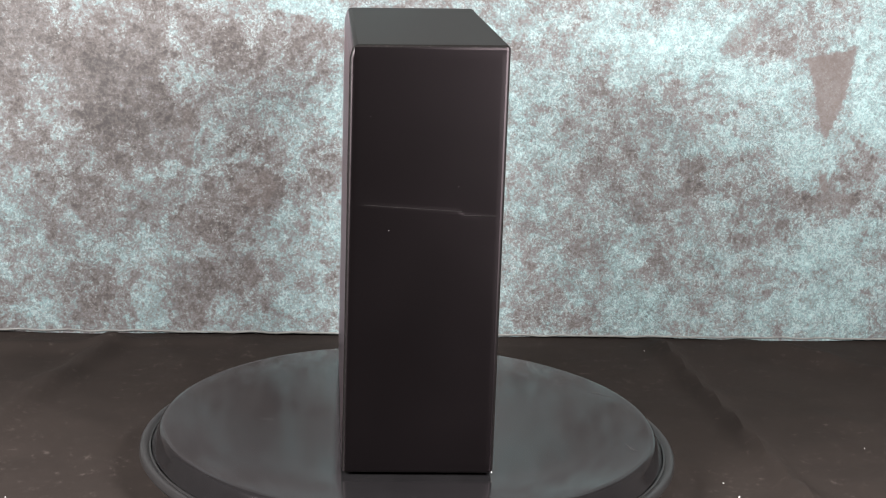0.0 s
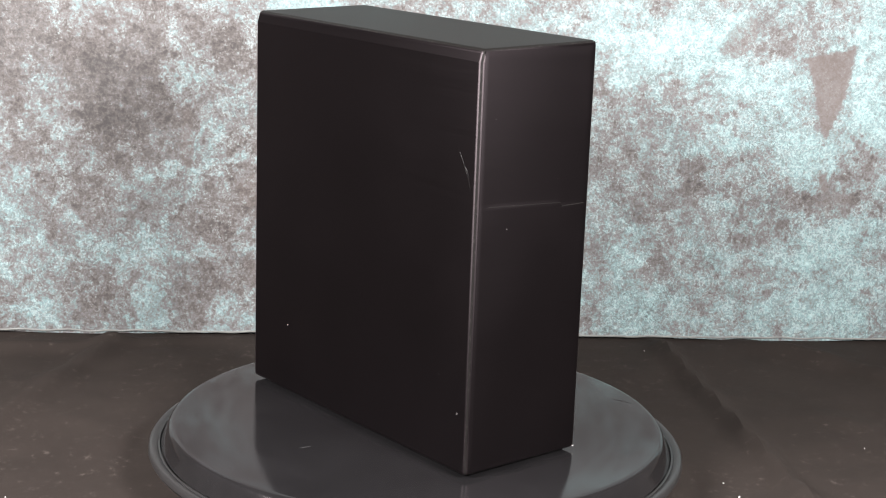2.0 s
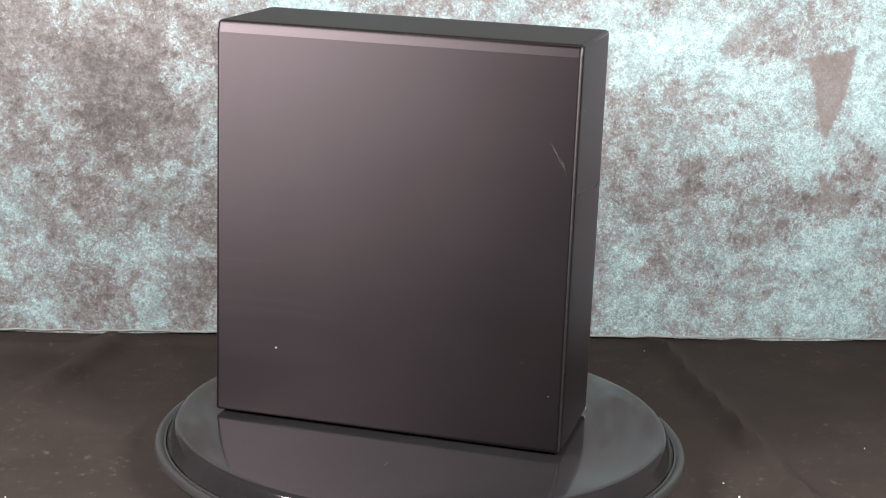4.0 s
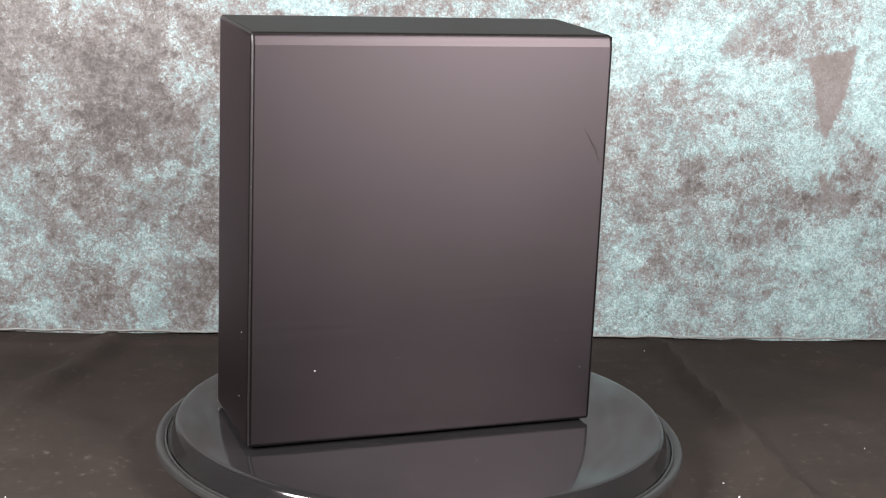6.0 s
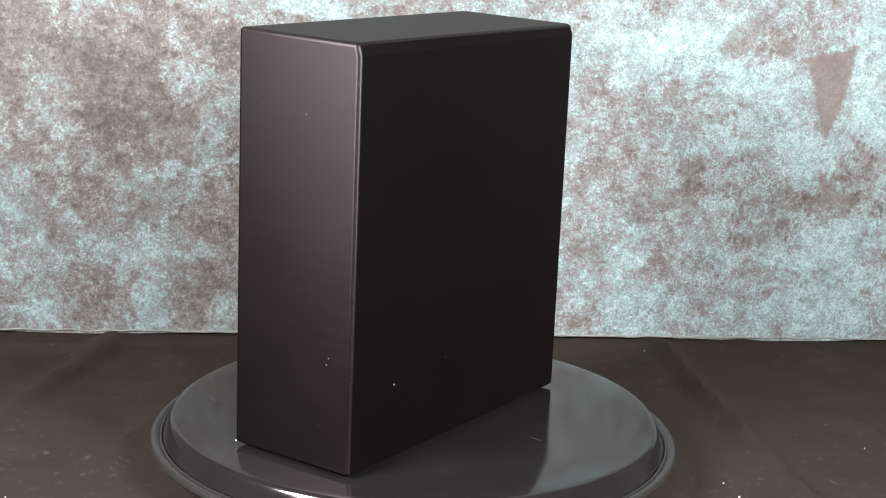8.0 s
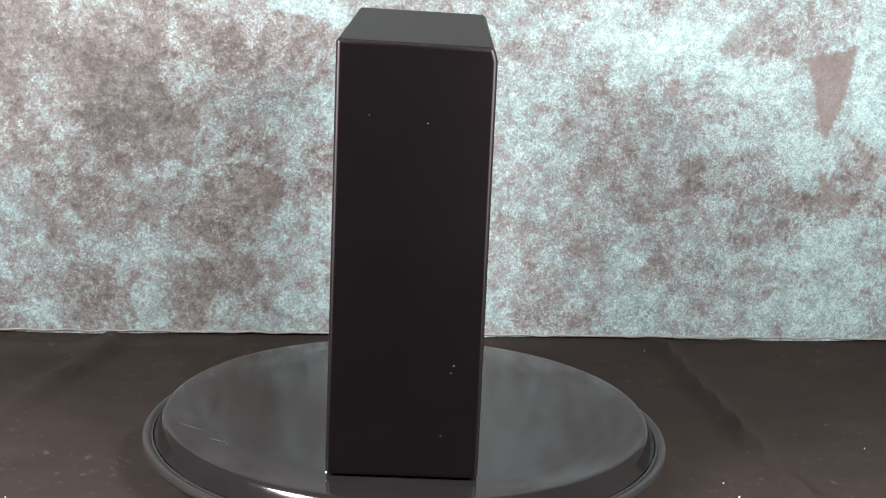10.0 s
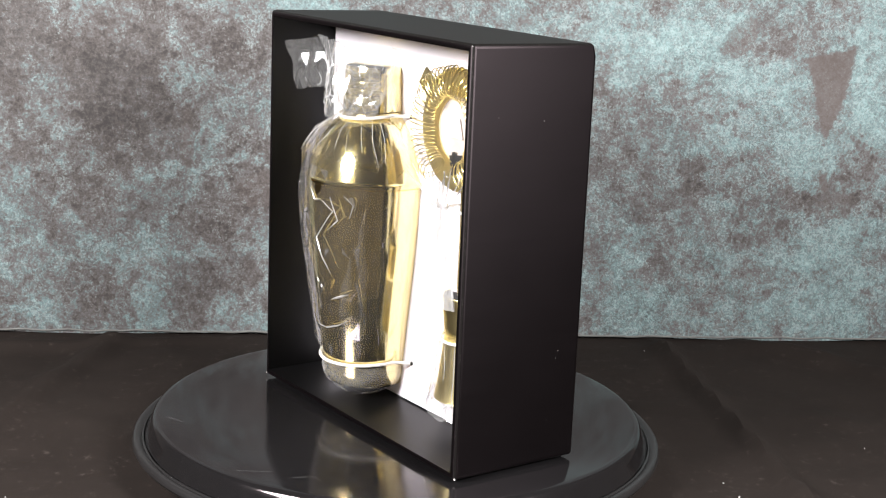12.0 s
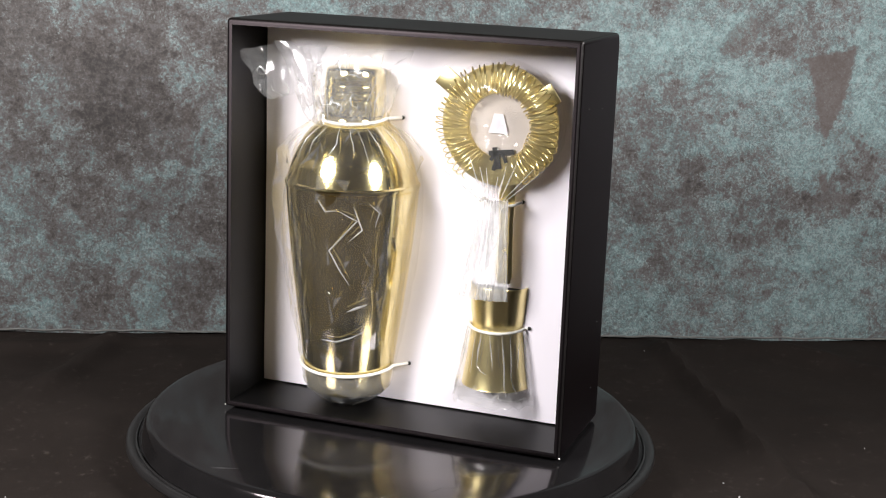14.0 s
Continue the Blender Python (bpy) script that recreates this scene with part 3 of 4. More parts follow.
def build_box():
    box = empty("gift_box", "black laminated card gift box standing upright, one side open, edges worn", "box")
    bm = bmesh.new()
    cut = H - 0.0075
    def vert(x, y, z):
        # a slightly uneven box: the top leans and slopes a little
        k = z / H
        return bm.verts.new((x + 0.0003 * k, y - 0.0010 * k, z + k * (-0.0007 * (1 if x > 0 else -1) + 0.0010 * (1 if y > 0 else -1))))
    w, d = W / 2, D / 2
    ob_, of_ = {}, {}
    for sx in (-1, 1):
        for sz in (0, 1):
            ob_[sx, sz] = vert(sx * w, -d + (0.0022 if sz else 0), H * sz)
            of_[sx, sz] = vert(sx * w, d, H * sz)
    mid = {sx: vert(sx * w, -d, cut) for sx in (-1, 1)}
    ib, inf = {}, {}
    for sx in (-1, 1):
        for sz in (0, 1):
            ib[sx, sz] = vert(sx * (w - T), -d + T + 0.002, T if not sz else H - T)
            inf[sx, sz] = vert(sx * (w - T), d, T if not sz else H - T)
    f = bm.faces.new
    outer = [f((ob_[-1, 0], ob_[1, 0], mid[1], mid[-1])), f((mid[-1], mid[1], ob_[1, 1], ob_[-1, 1]))]
    for sx in (-1, 1):
        outer.append(f((ob_[sx, 0], of_[sx, 0], of_[sx, 1], ob_[sx, 1], mid[sx])))
    outer.append(f((ob_[-1, 1], ob_[1, 1], of_[1, 1], of_[-1, 1])))
    outer.append(f((ob_[-1, 0], ob_[1, 0], of_[1, 0], of_[-1, 0])))
    inner = [f((ib[-1, 0], ib[1, 0], ib[1, 1], ib[-1, 1])), f((ib[-1, 1], ib[1, 1], inf[1, 1], inf[-1, 1])), f((ib[-1, 0], ib[1, 0], inf[1, 0], inf[-1, 0]))]
    for sx in (-1, 1):
        inner.append(f((ib[sx, 0], inf[sx, 0], inf[sx, 1], ib[sx, 1])))
    rim = []
    for a, b in (((-1, 0), (1, 0)), ((1, 0), (1, 1)), ((1, 1), (-1, 1)), ((-1, 1), (-1, 0))):
        rim.append(f((of_[a], of_[b], inf[b], inf[a])))
    for q in inner:
        q.material_index = 2
    bmesh.ops.recalc_face_normals(bm, faces=bm.faces[:])
    bm.normal_update()
    def on_hull(v):
        return abs(v.co.x) > w - 0.002 or v.co.z < 0.002 or v.co.z > H - 0.003
    fold = [e for e in bm.edges if on_hull(e.verts[0]) and on_hull(e.verts[1]) and e.calc_face_angle(0) > 0.6]
    made = bmesh.ops.bevel(bm, geom=fold, offset=0.0026, segments=6, affect="EDGES", profile=0.5)
    for q in made["faces"]:
        # the worn line runs along the middle of each fold
        big = sorted(abs(c) for c in q.normal)
        q.material_index = 1 if big[2] < 0.80 else 0
        q.smooth = True
    for q in bm.faces:
        if q.material_index == 0 and abs(q.normal.z) > 0.7:
            q.material_index = 3
    part("shell", bm, [M_BOX, M_BOX_WORN, M_INSIDE, M_BOX_TOP], box, "black satin card with fine brushed lines", smooth=False)

    # the narrow side whose wrap has a slit and a pressed-in crease
    bm = bmesh.new()
    def slit(u):
        return 0.1662 - 0.0042 * u if u < 0.75 else 0.1608 + 0.0006 * (u - 0.87)
    def wrap(u, v):
        y = -d + 0.0028 + u * (D - 0.0056)
        line = slit(u)
        z = 0.002 + (line - 0.002) * v / 0.6 if v <= 0.6 else line + (H - 0.0022 - line) * (v - 0.6) / 0.4
        dz = z - line
        dent = -0.00012 * math.exp(-(dz / 0.013) ** 2) if v > 0.603 else 0.0001 * math.exp(-(dz / 0.010) ** 2)
        side = min(u, 1 - u, v, 1 - v)
        k = z / H
        return (w + 0.0003 * k + 0.00012 * min(1, side * 70) + dent * min(1, side * 6), y - 0.0010 * k, z - 0.0007 * k)
    sheet(bm, 60, 160, wrap)
    part("side_wrap", bm, M_BOX, box, "creased and slit black side wrap")
    # the slit's pale torn edge
    bm = bmesh.new()
    tube(bm, [(w + 0.0004, -d + 0.0022 + (D - 0.0044) * u, slit(u) - 0.0001) for u in np.linspace(0.08, 0.745, 24)], 0.00022, 5)
    part("slit_edge", bm, M_BOX_WORN, box)
    bm = bmesh.new()
    tube(bm, [(w + 0.0005, -d + 0.0022 + (D - 0.0044) * u, slit(min(u + 0.01, 1))) for u in np.linspace(0.75, 0.96, 12)], 0.00028, 5)
    part("slit_edge", bm, M_BOX_WORN, box)
    # bare card showing at the bumped corners
    for sx in (-1, 1):
        for sz in (0, 1):
            bm = bmesh.new()
            bmesh.ops.create_icosphere(bm, subdivisions=2, radius=0.0011)
            for vtx in bm.verts:
                vtx.co *= 0.8 + 0.4 * noise.noise(vtx.co * 900 + Vector((sx, sz, 0)))
            c = part("corner_wear", bm, M_BAND if not sz else M_DUST, box, "bare pale card at a bumped corner")
            c.location = (sx * (w - 0.0007), d - 0.0007, 0.0010 if not sz else H - 0.0007 * sx + 0.0006 - 0.0008)
            c.scale = (0.55, 0.55, 0.55)
    # specks of dust on the big closed face
    bm = bmesh.new()
    tube(bm, [(-0.0107 + 0.0183 * q, -D / 2 - 0.00005, 0.0621 - 0.0086 * q - 0.001 * math.sin(3 * q)) for q in np.linspace(0, 1, 9)], 0.00018, 4)
    part("scratch", bm, M_BOX_WORN, box, "faint pale scratch")
    # a bumped place beside the fold, with two short pale marks
    for a, b in (((0.1010, 0.1985), (0.1090, 0.1850)), ((0.1085, 0.1860), (0.1128, 0.1765)), ((0.1060, 0.1900), (0.1115, 0.1835))):
        bm = bmesh.new()
        tube(bm, [(a[0] + (b[0] - a[0]) * q, -D / 2 - 0.0010 * a[1] / H - 0.00002, a[1] + (b[1] - a[1]) * q + 0.0006 * math.sin(4 * q)) for q in np.linspace(0, 1, 7)], lambda q: 0.00014 * math.sin(math.pi * q) + 0.00002, 5)
        part("scuff", bm, M_BOX_WORN, box, "pale scuff beside the fold")
    for x, y, z, big in DUST:
        bm = bmesh.new()
        bmesh.ops.create_icosphere(bm, subdivisions=1, radius=big)
        part("dust_speck", bm, M_LINT if big > 0.0009 else M_DUST, box).location = (x, y, z)
    return box


def build_card():
    """The white display card set into the box."""
    bm = bmesh.new()
    w = W / 2 - T - 0.0008
    def face(u, v):
        x, z = -w + 2 * w * u, T + 0.001 + (H - 2 * T - 0.002) * v
        return (x, CARD_Y + 0.0007 * noise.noise(Vector((x * 14, 3, z * 14))), z)
    front = sheet(bm, 60, 60, face)
    back = sheet(bm, 60, 60, lambda u, v: (-w + 2 * w * u, CARD_Y - 0.003, T + 0.001 + (H - 2 * T - 0.002) * v))
    for a, b in ((front[0], back[0]), (front[-1], back[-1]), ([r[0] for r in front], [r[0] for r in back]), ([r[-1] for r in front], [r[-1] for r in back])):
        for i in range(60):
            bm.faces.new((a[i], a[i + 1], b[i + 1], b[i]))
    ob = part("card_insert", bm, M_WHITE)
    return tagged(ob, "white card insert holding the bar tools in the black box", "card insert")


SHAKER = (0.0437, 0.007)
SHAKER_BODY = [(0.004, 0.0125), (0.0225, 0.0122), (0.0255, 0.0130), (0.0278, 0.0155), (0.0292, 0.0215), (0.0308, 0.0340), (0.0325, 0.0480), (0.0352, 0.0680), (0.0376, 0.0873),
               (0.0400, 0.1070), (0.0420, 0.1260), (0.0434, 0.1420), (0.0440, 0.1510), (0.0441, 0.1530), (0.0435, 0.1536)]
SHAKER_DOME = [(0.0436, 0.1533), (0.0446, 0.1538), (0.0449, 0.1552), (0.0446, 0.1566), (0.0433, 0.1576), (0.0427, 0.1600), (0.0417, 0.1640), (0.0398, 0.1700), (0.0370, 0.1768), (0.0334, 0.1835),
               (0.0293, 0.1892), (0.0255, 0.1930), (0.0226, 0.1952), (0.0206, 0.1966), (0.0200, 0.1980), (0.0198, 0.2000), (0.018, 0.2004)]
SHAKER_CAP = [(0.0185, 0.2006), (0.0203, 0.2008), (0.0205, 0.2020), (0.0203, 0.2100), (0.0201, 0.2106), (0.0203, 0.2112), (0.0201, 0.2150), (0.0199, 0.2156), (0.0201, 0.2162), (0.0198, 0.2200),
              (0.0196, 0.2206), (0.0198, 0.2212), (0.0194, 0.2270), (0.0186, 0.2296), (0.0168, 0.2308), (0.012, 0.2313), (0.002, 0.2314)]


def build_shaker():
    sh = empty("cocktail_shaker", "champagne gold steel cocktail shaker strapped upright to white card", "shaker")
    part("body", lathe(bmesh.new(), SHAKER_BODY, 128), M_GOLD, sh, "tapered polished gold body")
    part("strainer_top", lathe(bmesh.new(), SHAKER_DOME, 128), M_GOLD, sh, "domed gold strainer top")
    part("cap", lathe(bmesh.new(), SHAKER_CAP, 96), M_GOLD, sh, "ribbed gold cap")
    return sh


def shaker_radius(z):
    pts = SHAKER_BODY[4:] + SHAKER_DOME[5:] + SHAKER_CAP[2:14]
    return float(np.interp(z, [q[1] for q in pts], [q[0] for q in pts]))


def build_shaker_bag():
    bag = empty("plastic_bag", "crumpled clear plastic bag drawn over the gold shaker", "plastic bag", "clear bags over the tools")
    def snug(z):
        """How far the film stands off the metal."""
        loose = 0.0024 + 0.0022 * math.exp(-((z - 0.12) / 0.05) ** 2)
        if z > 0.17:
            loose += 0.0050 * (1 - math.exp(-((z - 0.1985) / 0.012) ** 2))
        for tie in (0.1985, 0.0325):
            loose *= 1 - 0.85 * math.exp(-((z - tie) / 0.006) ** 2)
        return loose
    def sleeve(u, v):
        z = 0.030 + 0.202 * v
        a = radians(-20 + 220 * u)
        rad = shaker_radius(min(z, 0.229)) + snug(z)
        # spare film gathered along the flank
        rad += 0.006 * math.exp(-((a - radians(20)) / 0.35) ** 2) * math.exp(-((z - 0.15) / 0.06) ** 2)
        rad += 0.0010 * crumple(Vector((math.cos(a) * 0.04, math.sin(a) * 0.04, z * 0.3)), 70, 3.1)
        return (rad * math.cos(a), rad * math.sin(a), z)
    def held(q):
        # the film keeps within the box's open side
        return (q[0], min(q[1], 0.0440), q[2])
    bm = bmesh.new()
    creased(bm, 17, 18, lambda u, v: held(sleeve(u, v)), lambda u, v: 0.16 * snug(0.030 + 0.202 * v) + 0.0001, 5)
    part("sleeve", bm, M_FILM, bag, smooth=False)
    rnd = random.Random(23)
    def over(deg, z):
        """A place just over the film, by its bearing and height."""
        a = radians(deg)
        rad = shaker_radius(min(z, 0.229)) + snug(z) + 0.0006
        return held((rad * math.cos(a), rad * math.sin(a), z))
    def fold(way, thick, material):
        part("crease", crease_on(bmesh.new(), over, way, thick, 0.0003), material, bag)
    # straight folds drawn to the upper elastic, over the dome and over the cap
    for k in range(24):
        deg = 28 + 160 * (k + rnd.uniform(-0.5, 0.5)) / 23
        fold([(deg, 0.196), (deg + rnd.uniform(-7, 7), 0.186), (deg + rnd.uniform(-14, 14), rnd.uniform(0.160, 0.178))], rnd.uniform(0.00014, 0.00036), M_CREASE if k % 2 else M_PLEAT)
        if k % 2:
            fold([(deg, 0.2015), (deg + rnd.uniform(-16, 16), 0.211), (deg + rnd.uniform(-26, 26), 0.224)], rnd.uniform(0.00014, 0.00034), M_CREASE)
    # the sharp zigzag fold down the front, and those beside it
    fold([(102, 0.1440), (117, 0.1390), (94, 0.1180), (106, 0.1030), (114, 0.0935)], 0.00045, M_CREASE)
    fold([(114, 0.1480), (121, 0.1330), (108, 0.1230)], 0.0005, M_CREASE)
    fold([(84, 0.1500), (90, 0.1430), (104, 0.1450)], 0.0004, M_CREASE)
    fold([(126, 0.1500), (134, 0.1440), (130, 0.1320)], 0.0003, M_CREASE)
    # long slanting folds towards the foot
    fold([(84, 0.0560), (100, 0.0555), (116, 0.0590), (132, 0.0650)], 0.0005, M_CREASE)
    fold([(72, 0.0500), (96, 0.0520), (122, 0.0560)], 0.0003, M_PLEAT)
    fold([(110, 0.0770), (120, 0.0800), (132, 0.0830)], 0.0007, M_CREASE)
    fold([(88, 0.0940), (99, 0.0850), (112, 0.0800)], 0.0003, M_PLEAT)
    for k in range(9):
        deg, z = rnd.uniform(95, 150), rnd.uniform(0.036, 0.060)
        fold([(deg, z), (deg + rnd.uniform(-8, 8), z + 0.010), (deg + rnd.uniform(-14, 14), z + rnd.uniform(0.018, 0.035))], rnd.uniform(0.0001, 0.00026), M_PLEAT)
    # the slack flank's long edges
    for deg, z0, z1 in ((30, 0.150, 0.060), (38, 0.146, 0.045), (47, 0.120, 0.040), (168, 0.150, 0.060), (158, 0.120, 0.040)):
        fold([(deg, z0), (deg + 3, z0 * 0.7 + z1 * 0.3), (deg - 2, z0 * 0.35 + z1 * 0.65), (deg + 4, z1)], 0.0004, M_PLEAT)
    # short dark bars printed on the film's flank
    for deg, z in ((27, 0.1330), (27, 0.1290), (30, 0.1120), (31, 0.1075)):
        bm = bmesh.new()
        sheet(bm, 6, 1, lambda u, v: over(deg - 6 + 12 * u, z + 0.0008 * v))
        part("printed_bar", bm, M_DOT, bag, "dark printed bar")
    # long soft pleats of slack film down the body
    for k, (deg, z0, z1, wide) in enumerate(((62, 0.030, 0.150, 0.0045), (128, 0.030, 0.110, 0.0065), (142, 0.050, 0.140, 0.0055), (48, 0.050, 0.160, 0.0040))):
        bm = bmesh.new()
        def slack(u, v):
            z = z0 + (z1 - z0) * v
            rad = shaker_radius(z) + snug(z) + 0.0007
            a = radians(deg) + 0.16 * noise.noise(Vector((deg, z * 22, 1))) + (u - 0.5) * wide / rad * (0.15 + math.sin(math.pi * v)) * (1 + 0.6 * noise.noise(Vector((deg, z * 60, 4))))
            rad += 0.0008 * math.sin(math.pi * u)
            return held((rad * math.cos(a), rad * math.sin(a), z))
        creased(bm, 4, 22, slack, 0.00012, 300 + k)
        part("pleat", bm, M_PLEAT, bag)
    # flat folds that catch the light
    for k in range(46):
        a0 = radians(rnd.uniform(15, 165))
        z0 = rnd.uniform(0.155, 0.222) if k % 2 else rnd.uniform(0.03, 0.205)
        bm = bmesh.new()
        ring = []
        for i in range(3):
            a, z = a0 + rnd.uniform(-0.15, 0.15), min(0.226, max(0.02, z0 + rnd.uniform(-0.011, 0.011)))
            rad = shaker_radius(z) + snug(z) + rnd.uniform(0.0, 0.0022)
            ring.append(bm.verts.new(held((rad * math.cos(a), rad * math.sin(a), z))))
        bm.faces.new(ring)
        part("fold", bm, M_FACET, bag, smooth=False)
    # the gathered tail under the shaker
    bm = bmesh.new()
    def tail(u, v):
        a = radians(-20 + 220 * u)
        rad = 0.0312 * (1 - 0.64 * v ** 4) + 0.0012 * v * noise.noise(Vector((u * 14, v * 3, 1)))
        return (rad * math.cos(a), 0.008 * v ** 3 + rad * math.sin(a) * (1 - 0.25 * v ** 3), 0.0312 - 0.0255 * v)
    creased(bm, 22, 9, tail, lambda u, v: 0.0002 + 0.0009 * v, 9)
    part("tail", bm, M_FILM_LOOSE, bag)
    # the loose crumpled mouth above the cap, pulled to one corner
    def mouth(u, v):
        lo_x, hi_x = -0.0215 - 0.022 * v ** 0.8, 0.0225 + 0.030 * v ** 0.8
        x = lo_x + (hi_x - lo_x) * u
        lift = 0.025 * math.exp(-((x - 0.002) / 0.025) ** 2)
        edge = 0.004 * noise.noise(Vector((u * 7, 2, 1)))
        z = 0.196 + (0.0475 + edge) * v 
        q = Vector((u * 3.4, 0.0, v * 0.75))
        return (x, 0.005 + lift * (1 - 0.45 * v) + 0.006 * u + 0.0060 * v ** 0.5 * crumple(q, 1.5, 1.2) + 0.0, z + 0.002 * v * crumple(q, 1.3, 4.4))
    bm = bmesh.new()
    creased(bm, 20, 9, mouth, 0.0009, 13)
    part("mouth", bm, M_FILM_LOOSE, bag, smooth=False)
    def corner(u, v):
        x, y, z = mouth(1.0, 0.34 + 0.63 * v)
        reach = 0.019 * u * (0.35 + 0.65 * math.sin(math.pi * (0.12 + 0.62 * v)) + 0.12 * math.sin(9 * v))
        fold = crumple(Vector((u * 0.9, 0, v * 2.0)), 1.3, 2.0)
        return (min(x + reach, 0.0685), y + 0.013 * u + 0.005 * u * fold, z - 0.005 * u + 0.0015 * u * crumple(Vector((x, 1.0, z)), 80, 3.0))
    bm = bmesh.new()
    creased(bm, 6, 6, corner, 0.0011, 17)
    part("corner", bm, M_FILM_CORNER, bag, smooth=False)
    for k in range(30):
        u0, v0, du, dv = rnd.uniform(0.05, 0.85), rnd.uniform(0.05, 0.7), rnd.uniform(-0.12, 0.16), rnd.uniform(0.08, 0.35)
        wide = rnd.uniform(0.002, 0.006)
        spot = mouth if k < 28 else corner
        bm = bmesh.new()
        def streak(u, v):
            q = spot(min(1, max(0, u0 + du * v + (u - 0.5) * wide * math.sin(math.pi * min(1, v + 0.1)))), min(1, v0 + dv * v))
            return (q[0], q[1] + 0.0012, q[2])
        creased(bm, 1, 8, streak, 0.0001, 90 + k)
        part("crease", bm, M_CREASE, bag)
    for k in range(26):
        way = kinked(rnd.uniform(0.08, 0.92), rnd.uniform(0.15, 0.95), rnd.randint(2, 5), rnd.uniform(0.05, 0.16), rnd)
        part("crease", crease_on(bmesh.new(), mouth if k < 22 else corner, way, rnd.uniform(0.00016, 0.00045), 0.0010), M_CREASE, bag)
    return bag


def band(name, centre, rx, ry, z, sag, x0, x1, thick):
    """An elastic round the front of a tool, into the card at both ends."""
    bm = bmesh.new()
    pts = []
    for i in range(33):
        a = math.pi * i / 32
        x, y = centre[0] + rx * math.cos(a), centre[1] + ry * math.sin(a)
        pts.append((x, max(y, CARD_Y + 0.0006), z - sag * math.sin(a) * 0.2))
    pts = [(x1, CARD_Y - 0.001, z), (x1, CARD_Y + 0.0012, z)] + pts + [(x0, CARD_Y + 0.0012, z), (x0, CARD_Y - 0.001, z)]
    tube(bm, pts, thick, 8)
    ob = tagged(part(name, bm, M_BAND), "thin white elastic holding a wrapped tool on white card", "elastic band", "elastics on the card")
    bm = bmesh.new()
    bmesh.ops.create_icosphere(bm, subdivisions=2, radius=0.0014)
    for v in bm.verts:
        v.co.x += x0 - 0.0006
        v.co.y = v.co.y * 0.7 + CARD_Y + 0.001
        v.co.z += z
    part("end_hole", bm, M_DOT, ob, "dark hole where the elastic enters")
    return ob


STRAINER = (-0.0568, 0.0145, 0.2015)


def build_strainer():
    st = empty("cocktail_strainer", "gold spring strainer with a coiled rim and long handle", "strainer")
    # flat ring plate, in the x-z plane
    bm = bmesh.new()
    def ring(r0, r1, y0, y1, n=72):
        rows = [[bm.verts.new((r * math.cos(2 * math.pi * i / n), y, r * math.sin(2 * math.pi * i / n))) for i in range(n)] for r, y in ((r0, y0), (r1, y0), (r1, y1), (r0, y1))]
        for a, b in zip(rows, rows[1:] + rows[:1]):
            for i in range(n):
                bm.faces.new((a[i], a[(i + 1) % n], b[(i + 1) % n], b[i]))
    ring(0.0205, 0.0385, -0.0060, -0.0048)
    part("ring_plate", bm, M_GOLD_SATIN, st, "flat gold ring")
    # added disc filling the open coil; the film's reflections are its colour
    bm = bmesh.new()
    ring(0.0004, 0.0207, -0.0064, -0.0056)
    part("reflection_disc", bm, M_COIL_REFLECTION, st, "pale disc inside the coil, film reflections painted in")
    # the spring round the rim
    bm = bmesh.new()
    turns, n = 47, 47 * 14
    pts = []
    for i in range(n):
        b = 2 * math.pi * turns * i / n
        a = radians(-62) + radians(304) * i / (n - 1) + 0.06 * math.sin(b + 0.6) + 0.02 * math.sin(b * 0.37)
        major = 0.0305
        minor = 0.0098 + 0.0008 * math.sin(b * 0.13)
        r = major + minor * math.cos(b)
        pts.append((r * math.cos(a), 0.0010 + 0.0062 * math.sin(b), r * math.sin(a)))
    tube(bm, pts, 0.00040, 6)
    part("spring", bm, M_GOLD_SATIN, st, "coiled gold wire spring")
    # two ears
    for a, ln in ((36, 0.0150), (146, 0.0070)):
        bm = slab(bmesh.new(), (-0.0066, -0.0007, -0.004), (0.0066, 0.0007, ln), 0.0006, 2)
        ear = part("ear", bm, M_GOLD_SATIN, st)
        ear.matrix_local = Matrix.Rotation(radians(90 - a), 4, "Y") @ Matrix.Translation((0, -0.0054, 0.0355))
    # handle
    bm = bmesh.new()
    prof = [(0.0075, -0.030), (0.0066, -0.045), (0.0060, -0.060), (0.0064, -0.080), (0.0070, -0.098), (0.0055, -0.103)]
    rows = []
    for hw, z in prof:
        rows.append([bm.verts.new((x, y, z)) for x, y in ((-hw, -0.0062), (-hw * 0.6, -0.0040), (hw * 0.6, -0.0040), (hw, -0.0062), (hw * 0.6, -0.0075), (-hw * 0.6, -0.0075))])
    for a, b in zip(rows, rows[1:]):
        for i in range(6):
            bm.faces.new((a[i], a[(i + 1) % 6], b[(i + 1) % 6], b[i]))
    bm.faces.new(rows[0])
    bm.faces.new(rows[-1])
    hd = part("handle", bm, M_GOLD_SATIN, st, "flat gold handle")
    hd.location = (-0.0054, -0.0035, 0)
    hd.scale = (0.8, 1, 1)
    return st


